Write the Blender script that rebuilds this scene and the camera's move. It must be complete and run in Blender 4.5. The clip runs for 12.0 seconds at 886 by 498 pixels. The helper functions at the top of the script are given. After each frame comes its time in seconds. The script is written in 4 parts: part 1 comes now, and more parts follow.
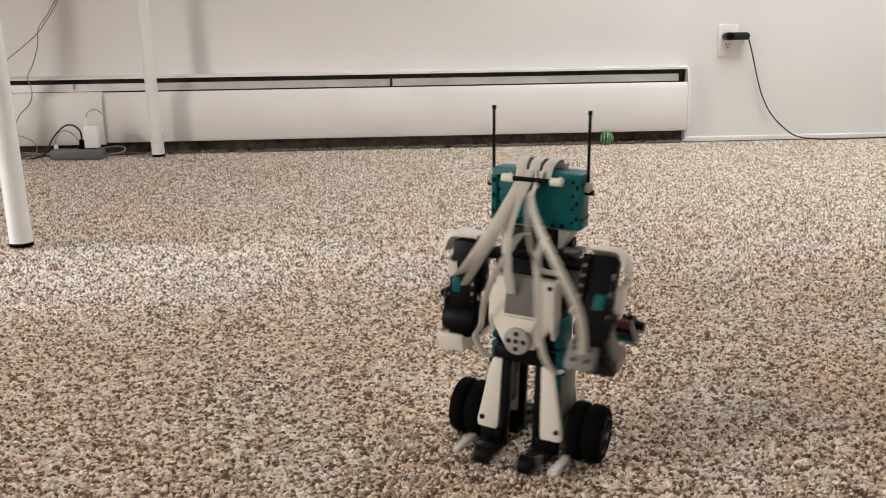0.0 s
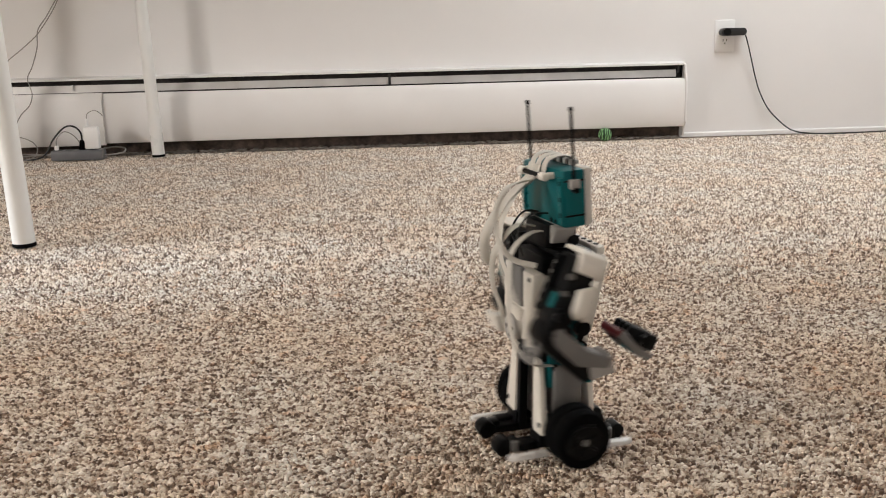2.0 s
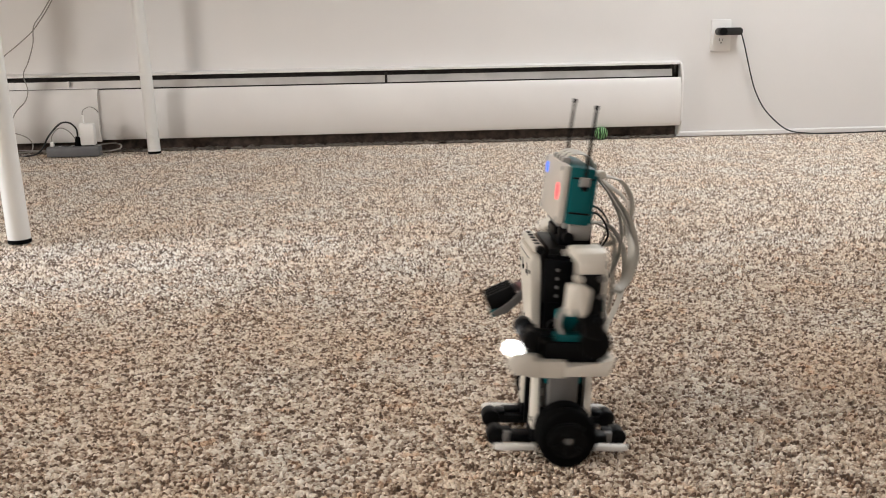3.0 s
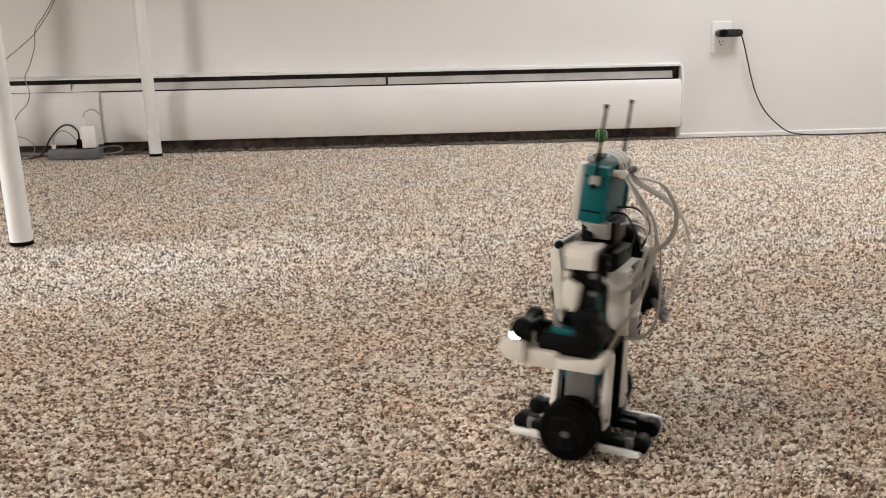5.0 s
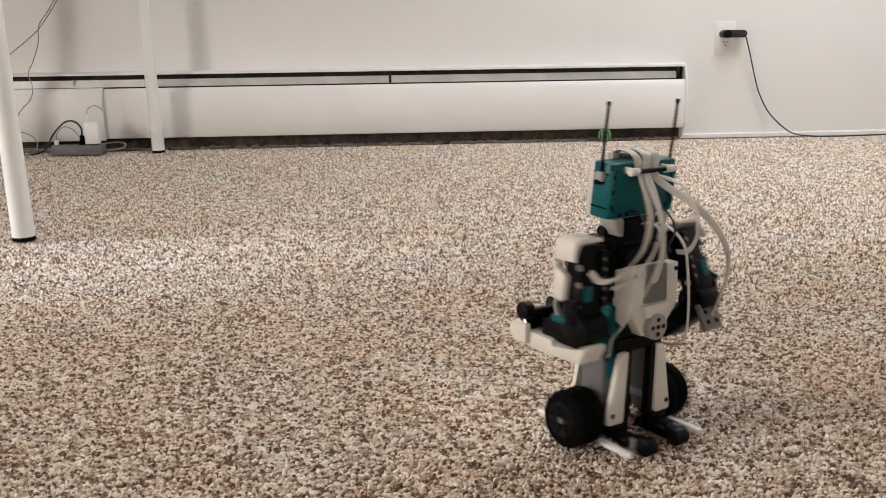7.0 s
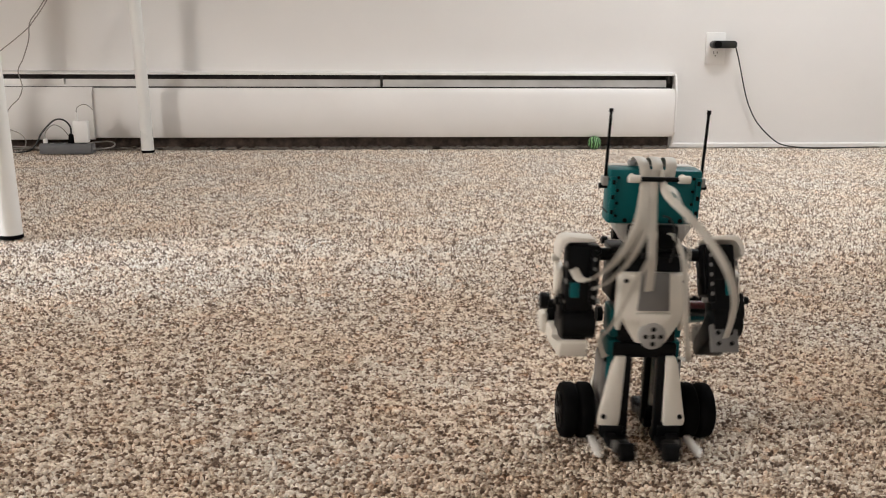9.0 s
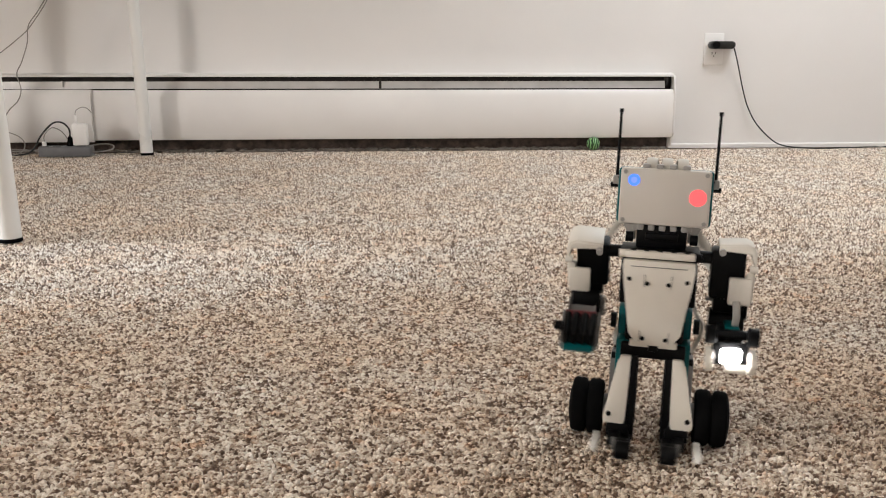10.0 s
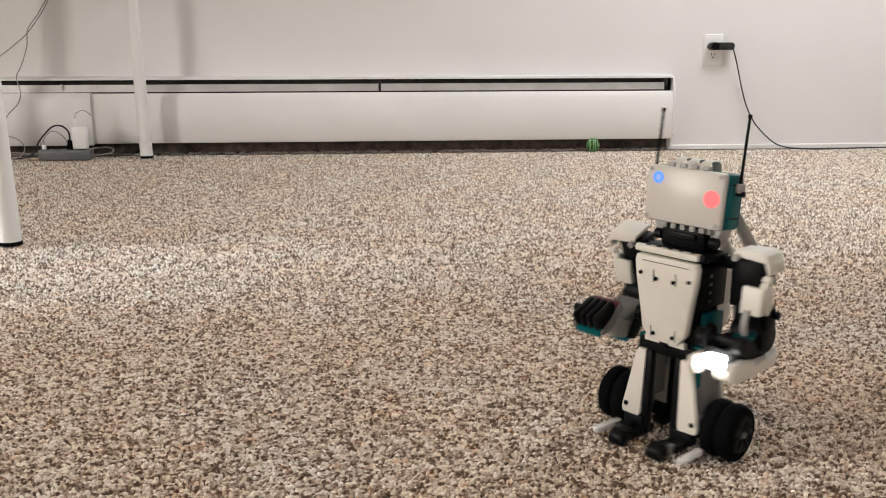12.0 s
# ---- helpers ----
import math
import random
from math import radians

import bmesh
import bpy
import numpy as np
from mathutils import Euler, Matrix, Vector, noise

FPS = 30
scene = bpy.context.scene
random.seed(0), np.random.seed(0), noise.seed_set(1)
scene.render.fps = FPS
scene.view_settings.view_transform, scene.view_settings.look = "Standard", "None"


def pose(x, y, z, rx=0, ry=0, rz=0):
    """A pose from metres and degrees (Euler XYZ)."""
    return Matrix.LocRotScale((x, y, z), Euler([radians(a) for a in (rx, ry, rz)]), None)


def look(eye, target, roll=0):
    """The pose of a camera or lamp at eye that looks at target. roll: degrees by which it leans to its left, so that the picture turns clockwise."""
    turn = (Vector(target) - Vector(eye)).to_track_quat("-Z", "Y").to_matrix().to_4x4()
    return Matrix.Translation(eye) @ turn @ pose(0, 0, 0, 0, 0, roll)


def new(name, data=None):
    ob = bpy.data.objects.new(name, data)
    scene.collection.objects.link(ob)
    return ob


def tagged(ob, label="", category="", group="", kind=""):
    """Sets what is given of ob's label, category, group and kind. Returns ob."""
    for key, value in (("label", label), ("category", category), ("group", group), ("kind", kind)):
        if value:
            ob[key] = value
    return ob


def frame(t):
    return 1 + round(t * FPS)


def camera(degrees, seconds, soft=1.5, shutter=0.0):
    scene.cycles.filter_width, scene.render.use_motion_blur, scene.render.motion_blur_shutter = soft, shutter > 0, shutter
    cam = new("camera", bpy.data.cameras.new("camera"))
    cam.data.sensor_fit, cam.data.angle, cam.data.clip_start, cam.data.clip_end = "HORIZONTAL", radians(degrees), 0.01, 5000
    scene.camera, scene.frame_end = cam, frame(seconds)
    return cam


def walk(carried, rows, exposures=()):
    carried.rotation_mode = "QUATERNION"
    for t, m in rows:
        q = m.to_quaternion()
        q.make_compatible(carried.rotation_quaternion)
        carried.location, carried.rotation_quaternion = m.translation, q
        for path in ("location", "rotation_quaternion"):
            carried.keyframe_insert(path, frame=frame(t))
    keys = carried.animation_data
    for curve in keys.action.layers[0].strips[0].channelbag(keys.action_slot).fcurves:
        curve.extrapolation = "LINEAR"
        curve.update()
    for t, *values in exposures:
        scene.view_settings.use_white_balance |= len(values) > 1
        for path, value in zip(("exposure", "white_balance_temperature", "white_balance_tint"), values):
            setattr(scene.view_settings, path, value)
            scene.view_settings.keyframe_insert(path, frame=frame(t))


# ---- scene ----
cam = camera(52.0, 12.0, soft=1.0, shutter=0.8)
PATH = [
    (0, (-0.115, -0.352, 0.381), (-0.003, 1.593, -0.068), -0.9),
    (0.5, (-0.115, -0.352, 0.38), (-0.002, 1.594, -0.068), -0.9),
    (1, (-0.116, -0.354, 0.381), (-0.001, 1.59, -0.072), -0.7),
    (1.5, (-0.115, -0.361, 0.38), (0.001, 1.583, -0.077), -1.2),
    (2, (-0.115, -0.366, 0.381), (-0.003, 1.579, -0.072), -1.4),
    (2.5, (-0.115, -0.368, 0.381), (-0.002, 1.577, -0.072), -1.4),
    (3, (-0.115, -0.368, 0.381), (0.006, 1.575, -0.076), -1.1),
    (5, (-0.115, -0.373, 0.38), (0.004, 1.572, -0.072), -1.2),
    (5.5, (-0.115, -0.372, 0.38), (0.004, 1.573, -0.071), -1.2),
    (6, (-0.115, -0.371, 0.379), (0.003, 1.575, -0.07), -1.3),
    (6.5, (-0.115, -0.372, 0.38), (0.0, 1.573, -0.071), -1.1),
    (7, (-0.116, -0.371, 0.379), (-0.001, 1.573, -0.075), -0.8),
    (9, (-0.119, -0.373, 0.38), (0.023, 1.572, -0.064), 0.3),
    (9.5, (-0.118, -0.374, 0.381), (0.024, 1.572, -0.061), 0.1),
    (10, (-0.118, -0.374, 0.382), (0.025, 1.571, -0.06), 0.1),
    (10.5, (-0.118, -0.374, 0.381), (0.024, 1.572, -0.059), 0.1),
    (11, (-0.118, -0.374, 0.382), (0.024, 1.572, -0.058), 0.1),
    (11.5, (-0.118, -0.374, 0.381), (0.025, 1.572, -0.057), -0.0),
    (12, (-0.118, -0.374, 0.381), (0.025, 1.572, -0.056), -0.1),
]
walk(cam, [(t, look(eye, target, roll)) for t, eye, target, roll in PATH])

# ---- world, daylight through the west opening, added lamps, exposure ----
scene.view_settings.exposure = 0.0
world = bpy.data.worlds.new("sky")
scene.world = world
world.use_nodes = True
wn = world.node_tree.nodes
sky = wn.new("ShaderNodeTexSky")
sky.sky_type = "NISHITA"
sky.sun_disc = False
sky.sun_elevation, sky.sun_rotation = radians(35), radians(200)
wn["Background"].inputs[1].default_value = 0.1
world.node_tree.links.new(sky.outputs[0], wn["Background"].inputs[0])


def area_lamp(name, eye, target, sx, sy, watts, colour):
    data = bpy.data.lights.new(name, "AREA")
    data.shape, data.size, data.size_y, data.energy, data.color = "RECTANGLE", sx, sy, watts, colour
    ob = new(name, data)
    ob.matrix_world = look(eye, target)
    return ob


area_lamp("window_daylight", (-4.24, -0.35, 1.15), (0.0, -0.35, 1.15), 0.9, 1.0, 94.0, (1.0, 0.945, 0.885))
# unseen lamp added farther outside; an added slit shapes its pool on the carpet
area_lamp("pool_lamp", (-8.5, 1.2, 2.4), (-0.6, 1.2, 0.0), 0.2, 0.2, 900.0, (0.70, 0.84, 1.0))
# unseen lamp added overhead, placed to balance brightness on wall and carpet
area_lamp("added_overhead_lamp", (1.35, 1.95, 2.34), (1.35, 1.95, 0.0), 0.9, 0.9, 42.0, (0.91, 0.96, 1.0))


# ---- materials ----
def material(name, colour, rough=0.5, metal=0.0, vary=0.06, scale=40.0, bump=0.0, bump_scale=400.0, spec=0.5):
    """A surface with blotches at one scale and fine relief at another."""
    m = bpy.data.materials.new(name)
    m.use_nodes = True
    nt = m.node_tree
    n, link = nt.nodes, nt.links.new
    b = n["Principled BSDF"]
    b.inputs["Metallic"].default_value = metal
    b.inputs["Specular IOR Level"].default_value = spec
    co = n.new("ShaderNodeTexCoord")
    t1 = n.new("ShaderNodeTexNoise")
    t1.inputs["Scale"].default_value, t1.inputs["Detail"].default_value = scale, 4.0
    link(co.outputs["Object"], t1.inputs["Vector"])
    ramp = n.new("ShaderNodeValToRGB")
    ramp.color_ramp.elements[0].position, ramp.color_ramp.elements[1].position = 0.3, 0.7
    ramp.color_ramp.elements[0].color = (*[c * (1 - vary) for c in colour], 1)
    ramp.color_ramp.elements[1].color = (*[min(1, c * (1 + vary)) for c in colour], 1)
    link(t1.outputs["Fac"], ramp.inputs["Fac"])
    link(ramp.outputs["Color"], b.inputs["Base Color"])
    rr = n.new("ShaderNodeMapRange")
    rr.inputs["To Min"].default_value, rr.inputs["To Max"].default_value = max(0, rough - 0.08), min(1, rough + 0.08)
    link(t1.outputs["Fac"], rr.inputs["Value"])
    link(rr.outputs["Result"], b.inputs["Roughness"])
    if bump:
        t2 = n.new("ShaderNodeTexNoise")
        t2.inputs["Scale"].default_value, t2.inputs["Detail"].default_value = bump_scale, 3.0
        link(co.outputs["Object"], t2.inputs["Vector"])
        bp = n.new("ShaderNodeBump")
        bp.inputs["Strength"].default_value, bp.inputs["Distance"].default_value = bump, 0.001
        link(t2.outputs["Fac"], bp.inputs["Height"])
        link(bp.outputs["Normal"], b.inputs["Normal"])
    return m


def glowing(name, colour, strength):
    m = bpy.data.materials.new(name)
    m.use_nodes = True
    b = m.node_tree.nodes["Principled BSDF"]
    b.inputs["Base Color"].default_value = (*colour, 1)
    b.inputs["Emission Color"].default_value = (*colour, 1)
    b.inputs["Emission Strength"].default_value = strength
    return m


def carpet_material(name, by_island, scale, low, high):
    """Flecked loop pile: cream, sand, tan, rust and umber yarn, with wider warm and grey drifts."""
    m = bpy.data.materials.new(name)
    m.use_nodes = True
    nt = m.node_tree
    n, link = nt.nodes, nt.links.new
    b = n["Principled BSDF"]
    b.inputs["Roughness"].default_value = 0.95
    b.inputs["Specular IOR Level"].default_value = 0.1
    b.inputs["Sheen Weight"].default_value = 0.15
    co = n.new("ShaderNodeTexCoord")
    yarn = n.new("ShaderNodeValToRGB")
    stops = [(0.0, (0.15, 0.104, 0.078)), (0.18, (0.27, 0.192, 0.145)), (0.34, (0.45, 0.36, 0.285)), (0.52, (0.64, 0.548, 0.455)),
             (0.76, (0.83, 0.75, 0.655)), (1.0, (0.97, 0.91, 0.83))]
    cr = yarn.color_ramp
    cr.elements[0].position, cr.elements[0].color = stops[0][0], (*stops[0][1], 1)
    cr.elements[1].position, cr.elements[1].color = stops[-1][0], (*stops[-1][1], 1)
    for p, c in stops[1:-1]:
        cr.elements.new(p).color = (*c, 1)
    def flecks(scale, detail):
        stretch = n.new("ShaderNodeMapping")
        stretch.inputs["Scale"].default_value = (0.46, 1.0, 1.0)
        link(co.outputs["Object"], stretch.inputs["Vector"])
        t = n.new("ShaderNodeTexNoise")
        t.inputs["Scale"].default_value, t.inputs["Detail"].default_value = scale, detail
        link(stretch.outputs["Vector"], t.inputs["Vector"])
        return t.outputs["Fac"]

    fleck = n.new("ShaderNodeMapRange")
    fleck.inputs["From Min"].default_value, fleck.inputs["From Max"].default_value = low, high
    link(flecks(scale, 2.0), fleck.inputs["Value"])
    if by_island:
        geo = n.new("ShaderNodeNewGeometry")
        both = n.new("ShaderNodeMix")
        both.inputs["Factor"].default_value = 0.58
        link(fleck.outputs["Result"], both.inputs["A"])
        link(geo.outputs["Random Per Island"], both.inputs["B"])
        wider = n.new("ShaderNodeMapRange")
        wider.inputs["From Min"].default_value, wider.inputs["From Max"].default_value = 0.19, 0.81
        link(both.outputs["Result"], wider.inputs["Value"])
        link(wider.outputs["Result"], yarn.inputs["Fac"])
    else:
        link(fleck.outputs["Result"], yarn.inputs["Fac"])
        bp = n.new("ShaderNodeBump")
        bp.inputs["Strength"].default_value, bp.inputs["Distance"].default_value = 1.0, 0.005
        link(fleck.outputs["Result"], bp.inputs["Height"])
        link(bp.outputs["Normal"], b.inputs["Normal"])
    drift = n.new("ShaderNodeTexNoise")
    drift.inputs["Scale"].default_value, drift.inputs["Detail"].default_value = 6.0, 5.0
    link(co.outputs["Object"], drift.inputs["Vector"])
    tint = n.new("ShaderNodeValToRGB")
    tint.color_ramp.elements[0].position, tint.color_ramp.elements[1].position = 0.35, 0.65
    tint.color_ramp.elements[0].color, tint.color_ramp.elements[1].color = (0.97, 0.895, 0.825, 1), (0.965, 0.97, 0.975, 1)
    link(drift.outputs["Fac"], tint.inputs["Fac"])
    mix = n.new("ShaderNodeMix")
    mix.data_type, mix.blend_type = "RGBA", "MULTIPLY"
    mix.inputs["Factor"].default_value = 1.0
    link(yarn.outputs["Color"], mix.inputs["A"])
    link(tint.outputs["Color"], mix.inputs["B"])
    rust = n.new("ShaderNodeTexNoise")
    rust.inputs["Scale"].default_value, rust.inputs["Detail"].default_value = 42.0, 2.0
    link(co.outputs["Object"], rust.inputs["Vector"])
    dye = n.new("ShaderNodeValToRGB")
    dye.color_ramp.elements[0].position, dye.color_ramp.elements[1].position = 0.58, 0.72
    dye.color_ramp.elements[0].color, dye.color_ramp.elements[1].color = (1.0, 1.0, 1.0, 1), (0.93, 0.78, 0.67, 1)
    link(rust.outputs["Fac"], dye.inputs["Fac"])
    dyed = n.new("ShaderNodeMix")
    dyed.data_type, dyed.blend_type = "RGBA", "MULTIPLY"
    dyed.inputs["Factor"].default_value = 1.0
    link(mix.outputs["Result"], dyed.inputs["A"])
    link(dye.outputs["Color"], dyed.inputs["B"])
    link(dyed.outputs["Result"], b.inputs["Base Color"])
    return m


WALL = material("wall_paint", (0.79, 0.765, 0.745), 0.6, vary=0.015, scale=3.0, bump=0.15, bump_scale=160.0)
CEILING = material("ceiling_paint", (0.82, 0.81, 0.78), 0.85, vary=0.02, scale=2.0, bump=0.3, bump_scale=90.0)
ENAMEL = material("heater_enamel", (0.81, 0.785, 0.765), 0.35, vary=0.02, scale=6.0, bump=0.05, bump_scale=60.0)
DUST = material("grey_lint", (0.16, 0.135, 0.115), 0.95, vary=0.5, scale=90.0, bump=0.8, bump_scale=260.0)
# black of the brackets and element, also the painted shade inside the heater slot
DARK_GAP = material("dusty_black_and_shade", (0.03, 0.026, 0.024), 0.9, vary=0.5, scale=60.0, bump=0.8, bump_scale=220.0)
# dust brown, darkened to hold the deep shade of the gap as well
KICK = material("brown_dust_and_shade", (0.085, 0.062, 0.05), 0.95, vary=0.5, scale=45.0, bump=0.8, bump_scale=220.0)
FIN = material("aluminium_damper", (0.55, 0.54, 0.53), 0.42, metal=0.6, vary=0.12, scale=12.0)
TABLE = material("white_table_lacquer", (0.82, 0.81, 0.78), 0.3, vary=0.015, scale=5.0)
RUBBER = material("black_rubber", (0.003, 0.003, 0.0032), 0.8, spec=0.05, vary=0.2, scale=200.0, bump=0.2, bump_scale=600.0)
WHITE_ABS = material("white_plastic", (0.73, 0.69, 0.62), 0.38, vary=0.02, scale=60.0, spec=0.35)
# brighter copy of the white plastic, with the gripper lamp's light in its colour
SKID_WHITE_LIT = material("lamplit_white_plastic", (0.82, 0.80, 0.77), 0.3, vary=0.02, scale=60.0)
FACE_ABS = material("face_plastic", (0.60, 0.56, 0.51), 0.34, vary=0.015, scale=40.0)
BLACK_ABS = material("black_plastic", (0.0035, 0.0035, 0.004), 0.4, vary=0.15, scale=80.0, spec=0.11)
TEAL_ABS = material("teal_plastic", (0.001, 0.098, 0.108), 0.38, vary=0.05, scale=60.0, spec=0.2)
GREY_ABS = material("grey_plastic", (0.15, 0.145, 0.14), 0.4, vary=0.05, scale=60.0)
LIGHT_GREY_ABS = material("light_grey_plastic", (0.34, 0.325, 0.305), 0.4, vary=0.04, scale=60.0)
CABLE_WHITE = material("white_ribbon_cable", (0.55, 0.52, 0.465), 0.45, vary=0.04, scale=90.0)
CABLE_BLACK = material("black_cable", (0.012, 0.012, 0.012), 0.45, vary=0.1, scale=50.0)
CABLE_GREY = material("grey_cable", (0.28, 0.26, 0.24), 0.5, vary=0.08, scale=50.0)
STRIP_GREY = material("power_strip_grey", (0.13, 0.13, 0.135), 0.45, vary=0.08, scale=40.0)
PLATE = material("outlet_plate", (0.84, 0.82, 0.80), 0.3, vary=0.01, scale=20.0)
RED_DARK = material("dark_red_plastic", (0.11, 0.012, 0.016), 0.35, vary=0.1, scale=60.0)
GLOW_WHITE = glowing("white_led", (1.0, 0.98, 0.95), 42.0)
GLOW_RED = glowing("red_led_disc", (1.0, 0.10, 0.11), 1.0)
GLOW_BLUE = glowing("blue_led_ring", (0.06, 0.20, 1.0), 1.1)
BLUE_LENS = glowing("dim_blue_lens", (0.22, 0.36, 0.9), 0.45)
# flat floor: fleck range shifted darker, putting the pile's self-shade into its colour
CARPET = carpet_material("loop_carpet", False, 170.0, 0.38, 0.80)
CARPET_LOOPS = carpet_material("loop_carpet_yarn", True, 215.0, 0.395, 0.605)
CARPET_LOOPS_WALL = carpet_material("loop_carpet_yarn_by_wall", True, 150.0, 0.39, 0.60)


# ---- mesh building ----
def finish(name, bm, mat, parent=None, label="", smooth=40):
    bmesh.ops.recalc_face_normals(bm, faces=bm.faces)
    me = bpy.data.meshes.new(name)
    bm.to_mesh(me)
    bm.free()
    me.materials.append(mat)
    if smooth:
        me.shade_smooth()
        me.set_sharp_from_angle(angle=radians(smooth))
    ob = new(name, me)
    if parent:
        ob.parent = parent
    if label:
        tagged(ob, label)
    return ob


def part(name, bm, mat, parent, label=""):
    return finish(name, bm, mat, parent, label)


def pieces(name, bm, mat, parent):
    """Each loose piece of bm becomes a part of its own."""
    todo = set(bm.faces)
    while todo:
        stack, isle = [todo.pop()], []
        while stack:
            f = stack.pop()
            isle.append(f)
            for e in f.edges:
                for g in e.link_faces:
                    if g in todo:
                        todo.discard(g)
                        stack.append(g)
        one, got = bmesh.new(), {}
        for f in isle:
            for v in f.verts:
                if v not in got:
                    got[v] = one.verts.new(v.co)
        for f in isle:
            one.faces.new([got[v] for v in f.verts])
        part(name, one, mat, parent)
    bm.free()


def bevel_new(bm, verts, width, segments=2):
    if width > 0:
        vs = set(verts)
        edges = [e for e in bm.edges if e.verts[0] in vs and e.verts[1] in vs]
        bmesh.ops.bevel(bm, geom=edges, offset=width, segments=segments, affect="EDGES", profile=0.5, clamp_overlap=True)


def box(bm, c, s, bev=0.001, rot=(0, 0, 0), base=None):
    m = pose(*c, *rot) @ Matrix.Diagonal((*s, 1))
    got = bmesh.ops.create_cube(bm, size=1.0, matrix=(base @ m) if base else m)
    bevel_new(bm, got["verts"], bev)
    return bm


def prism(bm, pts, a0, a1, axis="y", bev=0.001, base=None, shift=(0, 0, 0)):
    """Extrudes a polygon along an axis. pts: (x, z) for y, (y, z) for x, (x, y) for z."""
    def at(p, a):
        v = {"y": (p[0], a, p[1]), "x": (a, p[0], p[1]), "z": (p[0], p[1], a)}[axis]
        v = Vector(v) + Vector(shift)
        return base @ v if base else v
    lo = [bm.verts.new(at(p, a0)) for p in pts]
    hi = [bm.verts.new(at(p, a1)) for p in pts]
    bm.faces.new(lo)
    bm.faces.new(hi[::-1])
    for i in range(len(pts)):
        j = (i + 1) % len(pts)
        bm.faces.new((lo[i], hi[i], hi[j], lo[j]))
    bevel_new(bm, lo + hi, bev)
    return bm


def rod(bm, p0, p1, r0, r1=None, seg=14, base=None, bev=0.0):
    p0, p1 = Vector(p0), Vector(p1)
    if base:
        p0, p1 = base @ p0, base @ p1
    d = p1 - p0
    m = Matrix.Translation((p0 + p1) / 2) @ d.to_track_quat("Z", "Y").to_matrix().to_4x4()
    got = bmesh.ops.create_cone(bm, cap_ends=True, segments=seg, radius1=r0, radius2=r0 if r1 is None else r1, depth=d.length, matrix=m)
    if bev:
        caps = [e for e in bm.edges if e.verts[0] in set(got["verts"]) and len(e.link_faces) == 2 and any(len(f.verts) > 4 for f in e.link_faces)]
        bmesh.ops.bevel(bm, geom=caps, offset=bev, segments=2, affect="EDGES", profile=0.5)
    return bm


def lathe(bm, profile, origin=(0, 0, 0), seg=32, axis="x"):
    """Turns (radius, along) points round an axis."""
    rings = []
    for r, a in profile:
        ring = []
        for i in range(seg):
            t = 2 * math.pi * i / seg
            u, v = r * math.cos(t), r * math.sin(t)
            p = {"x": (a, u, v), "y": (u, a, v), "z": (u, v, a)}[axis]
            ring.append(bm.verts.new(Vector(p) + Vector(origin)))
        rings.append(ring)
    for k in range(len(rings) - 1):
        for i in range(seg):
            j = (i + 1) % seg
            bm.faces.new((rings[k][i], rings[k][j], rings[k + 1][j], rings[k + 1][i]))
    bm.faces.new(rings[0])
    bm.faces.new(rings[-1][::-1])
    return bm


def smooth_line(pts, n=8):
    p = [Vector(q) for q in pts]
    p = [2 * p[0] - p[1]] + p + [2 * p[-1] - p[-2]]
    out = []
    for i in range(1, len(p) - 2):
        for k in range(n):
            t = k / n
            out.append(0.5 * (2 * p[i] + (p[i + 1] - p[i - 1]) * t + (2 * p[i - 1] - 5 * p[i] + 4 * p[i + 1] - p[i + 2]) * t * t
                              + (3 * p[i] - p[i - 1] - 3 * p[i + 1] + p[i + 2]) * t ** 3))
    out.append(p[-2])
    return out


def sweep(bm, pts, wide, thick, side=(1, 0, 0), n=8, seg=8):
    """A cable of oval section along a smooth line; wide lies along side."""
    line = smooth_line(pts, n)
    rings = []
    for i, q in enumerate(line):
        d = (line[min(i + 1, len(line) - 1)] - line[max(i - 1, 0)]).normalized()
        s = Vector(side)
        s = (s - d * s.dot(d))
        s = s.normalized() if s.length > 0.05 else d.orthogonal().normalized()
        u = d.cross(s)
        rings.append([bm.verts.new(q + s * (wide / 2 * math.cos(2 * math.pi * k / seg)) + u * (thick / 2 * math.sin(2 * math.pi * k / seg)))
                      for k in range(seg)])
    for a, b in zip(rings, rings[1:]):
        for k in range(seg):
            j = (k + 1) % seg
            bm.faces.new((a[k], a[j], b[j], b[k]))
    bm.faces.new(rings[0][::-1])
    bm.faces.new(rings[-1])
    return bm


def B():
    return bmesh.new()


# ---- the room ----
X0, X1, Y0, Y1, H = -4.2, 2.7, -2.4, 3.0, 2.4


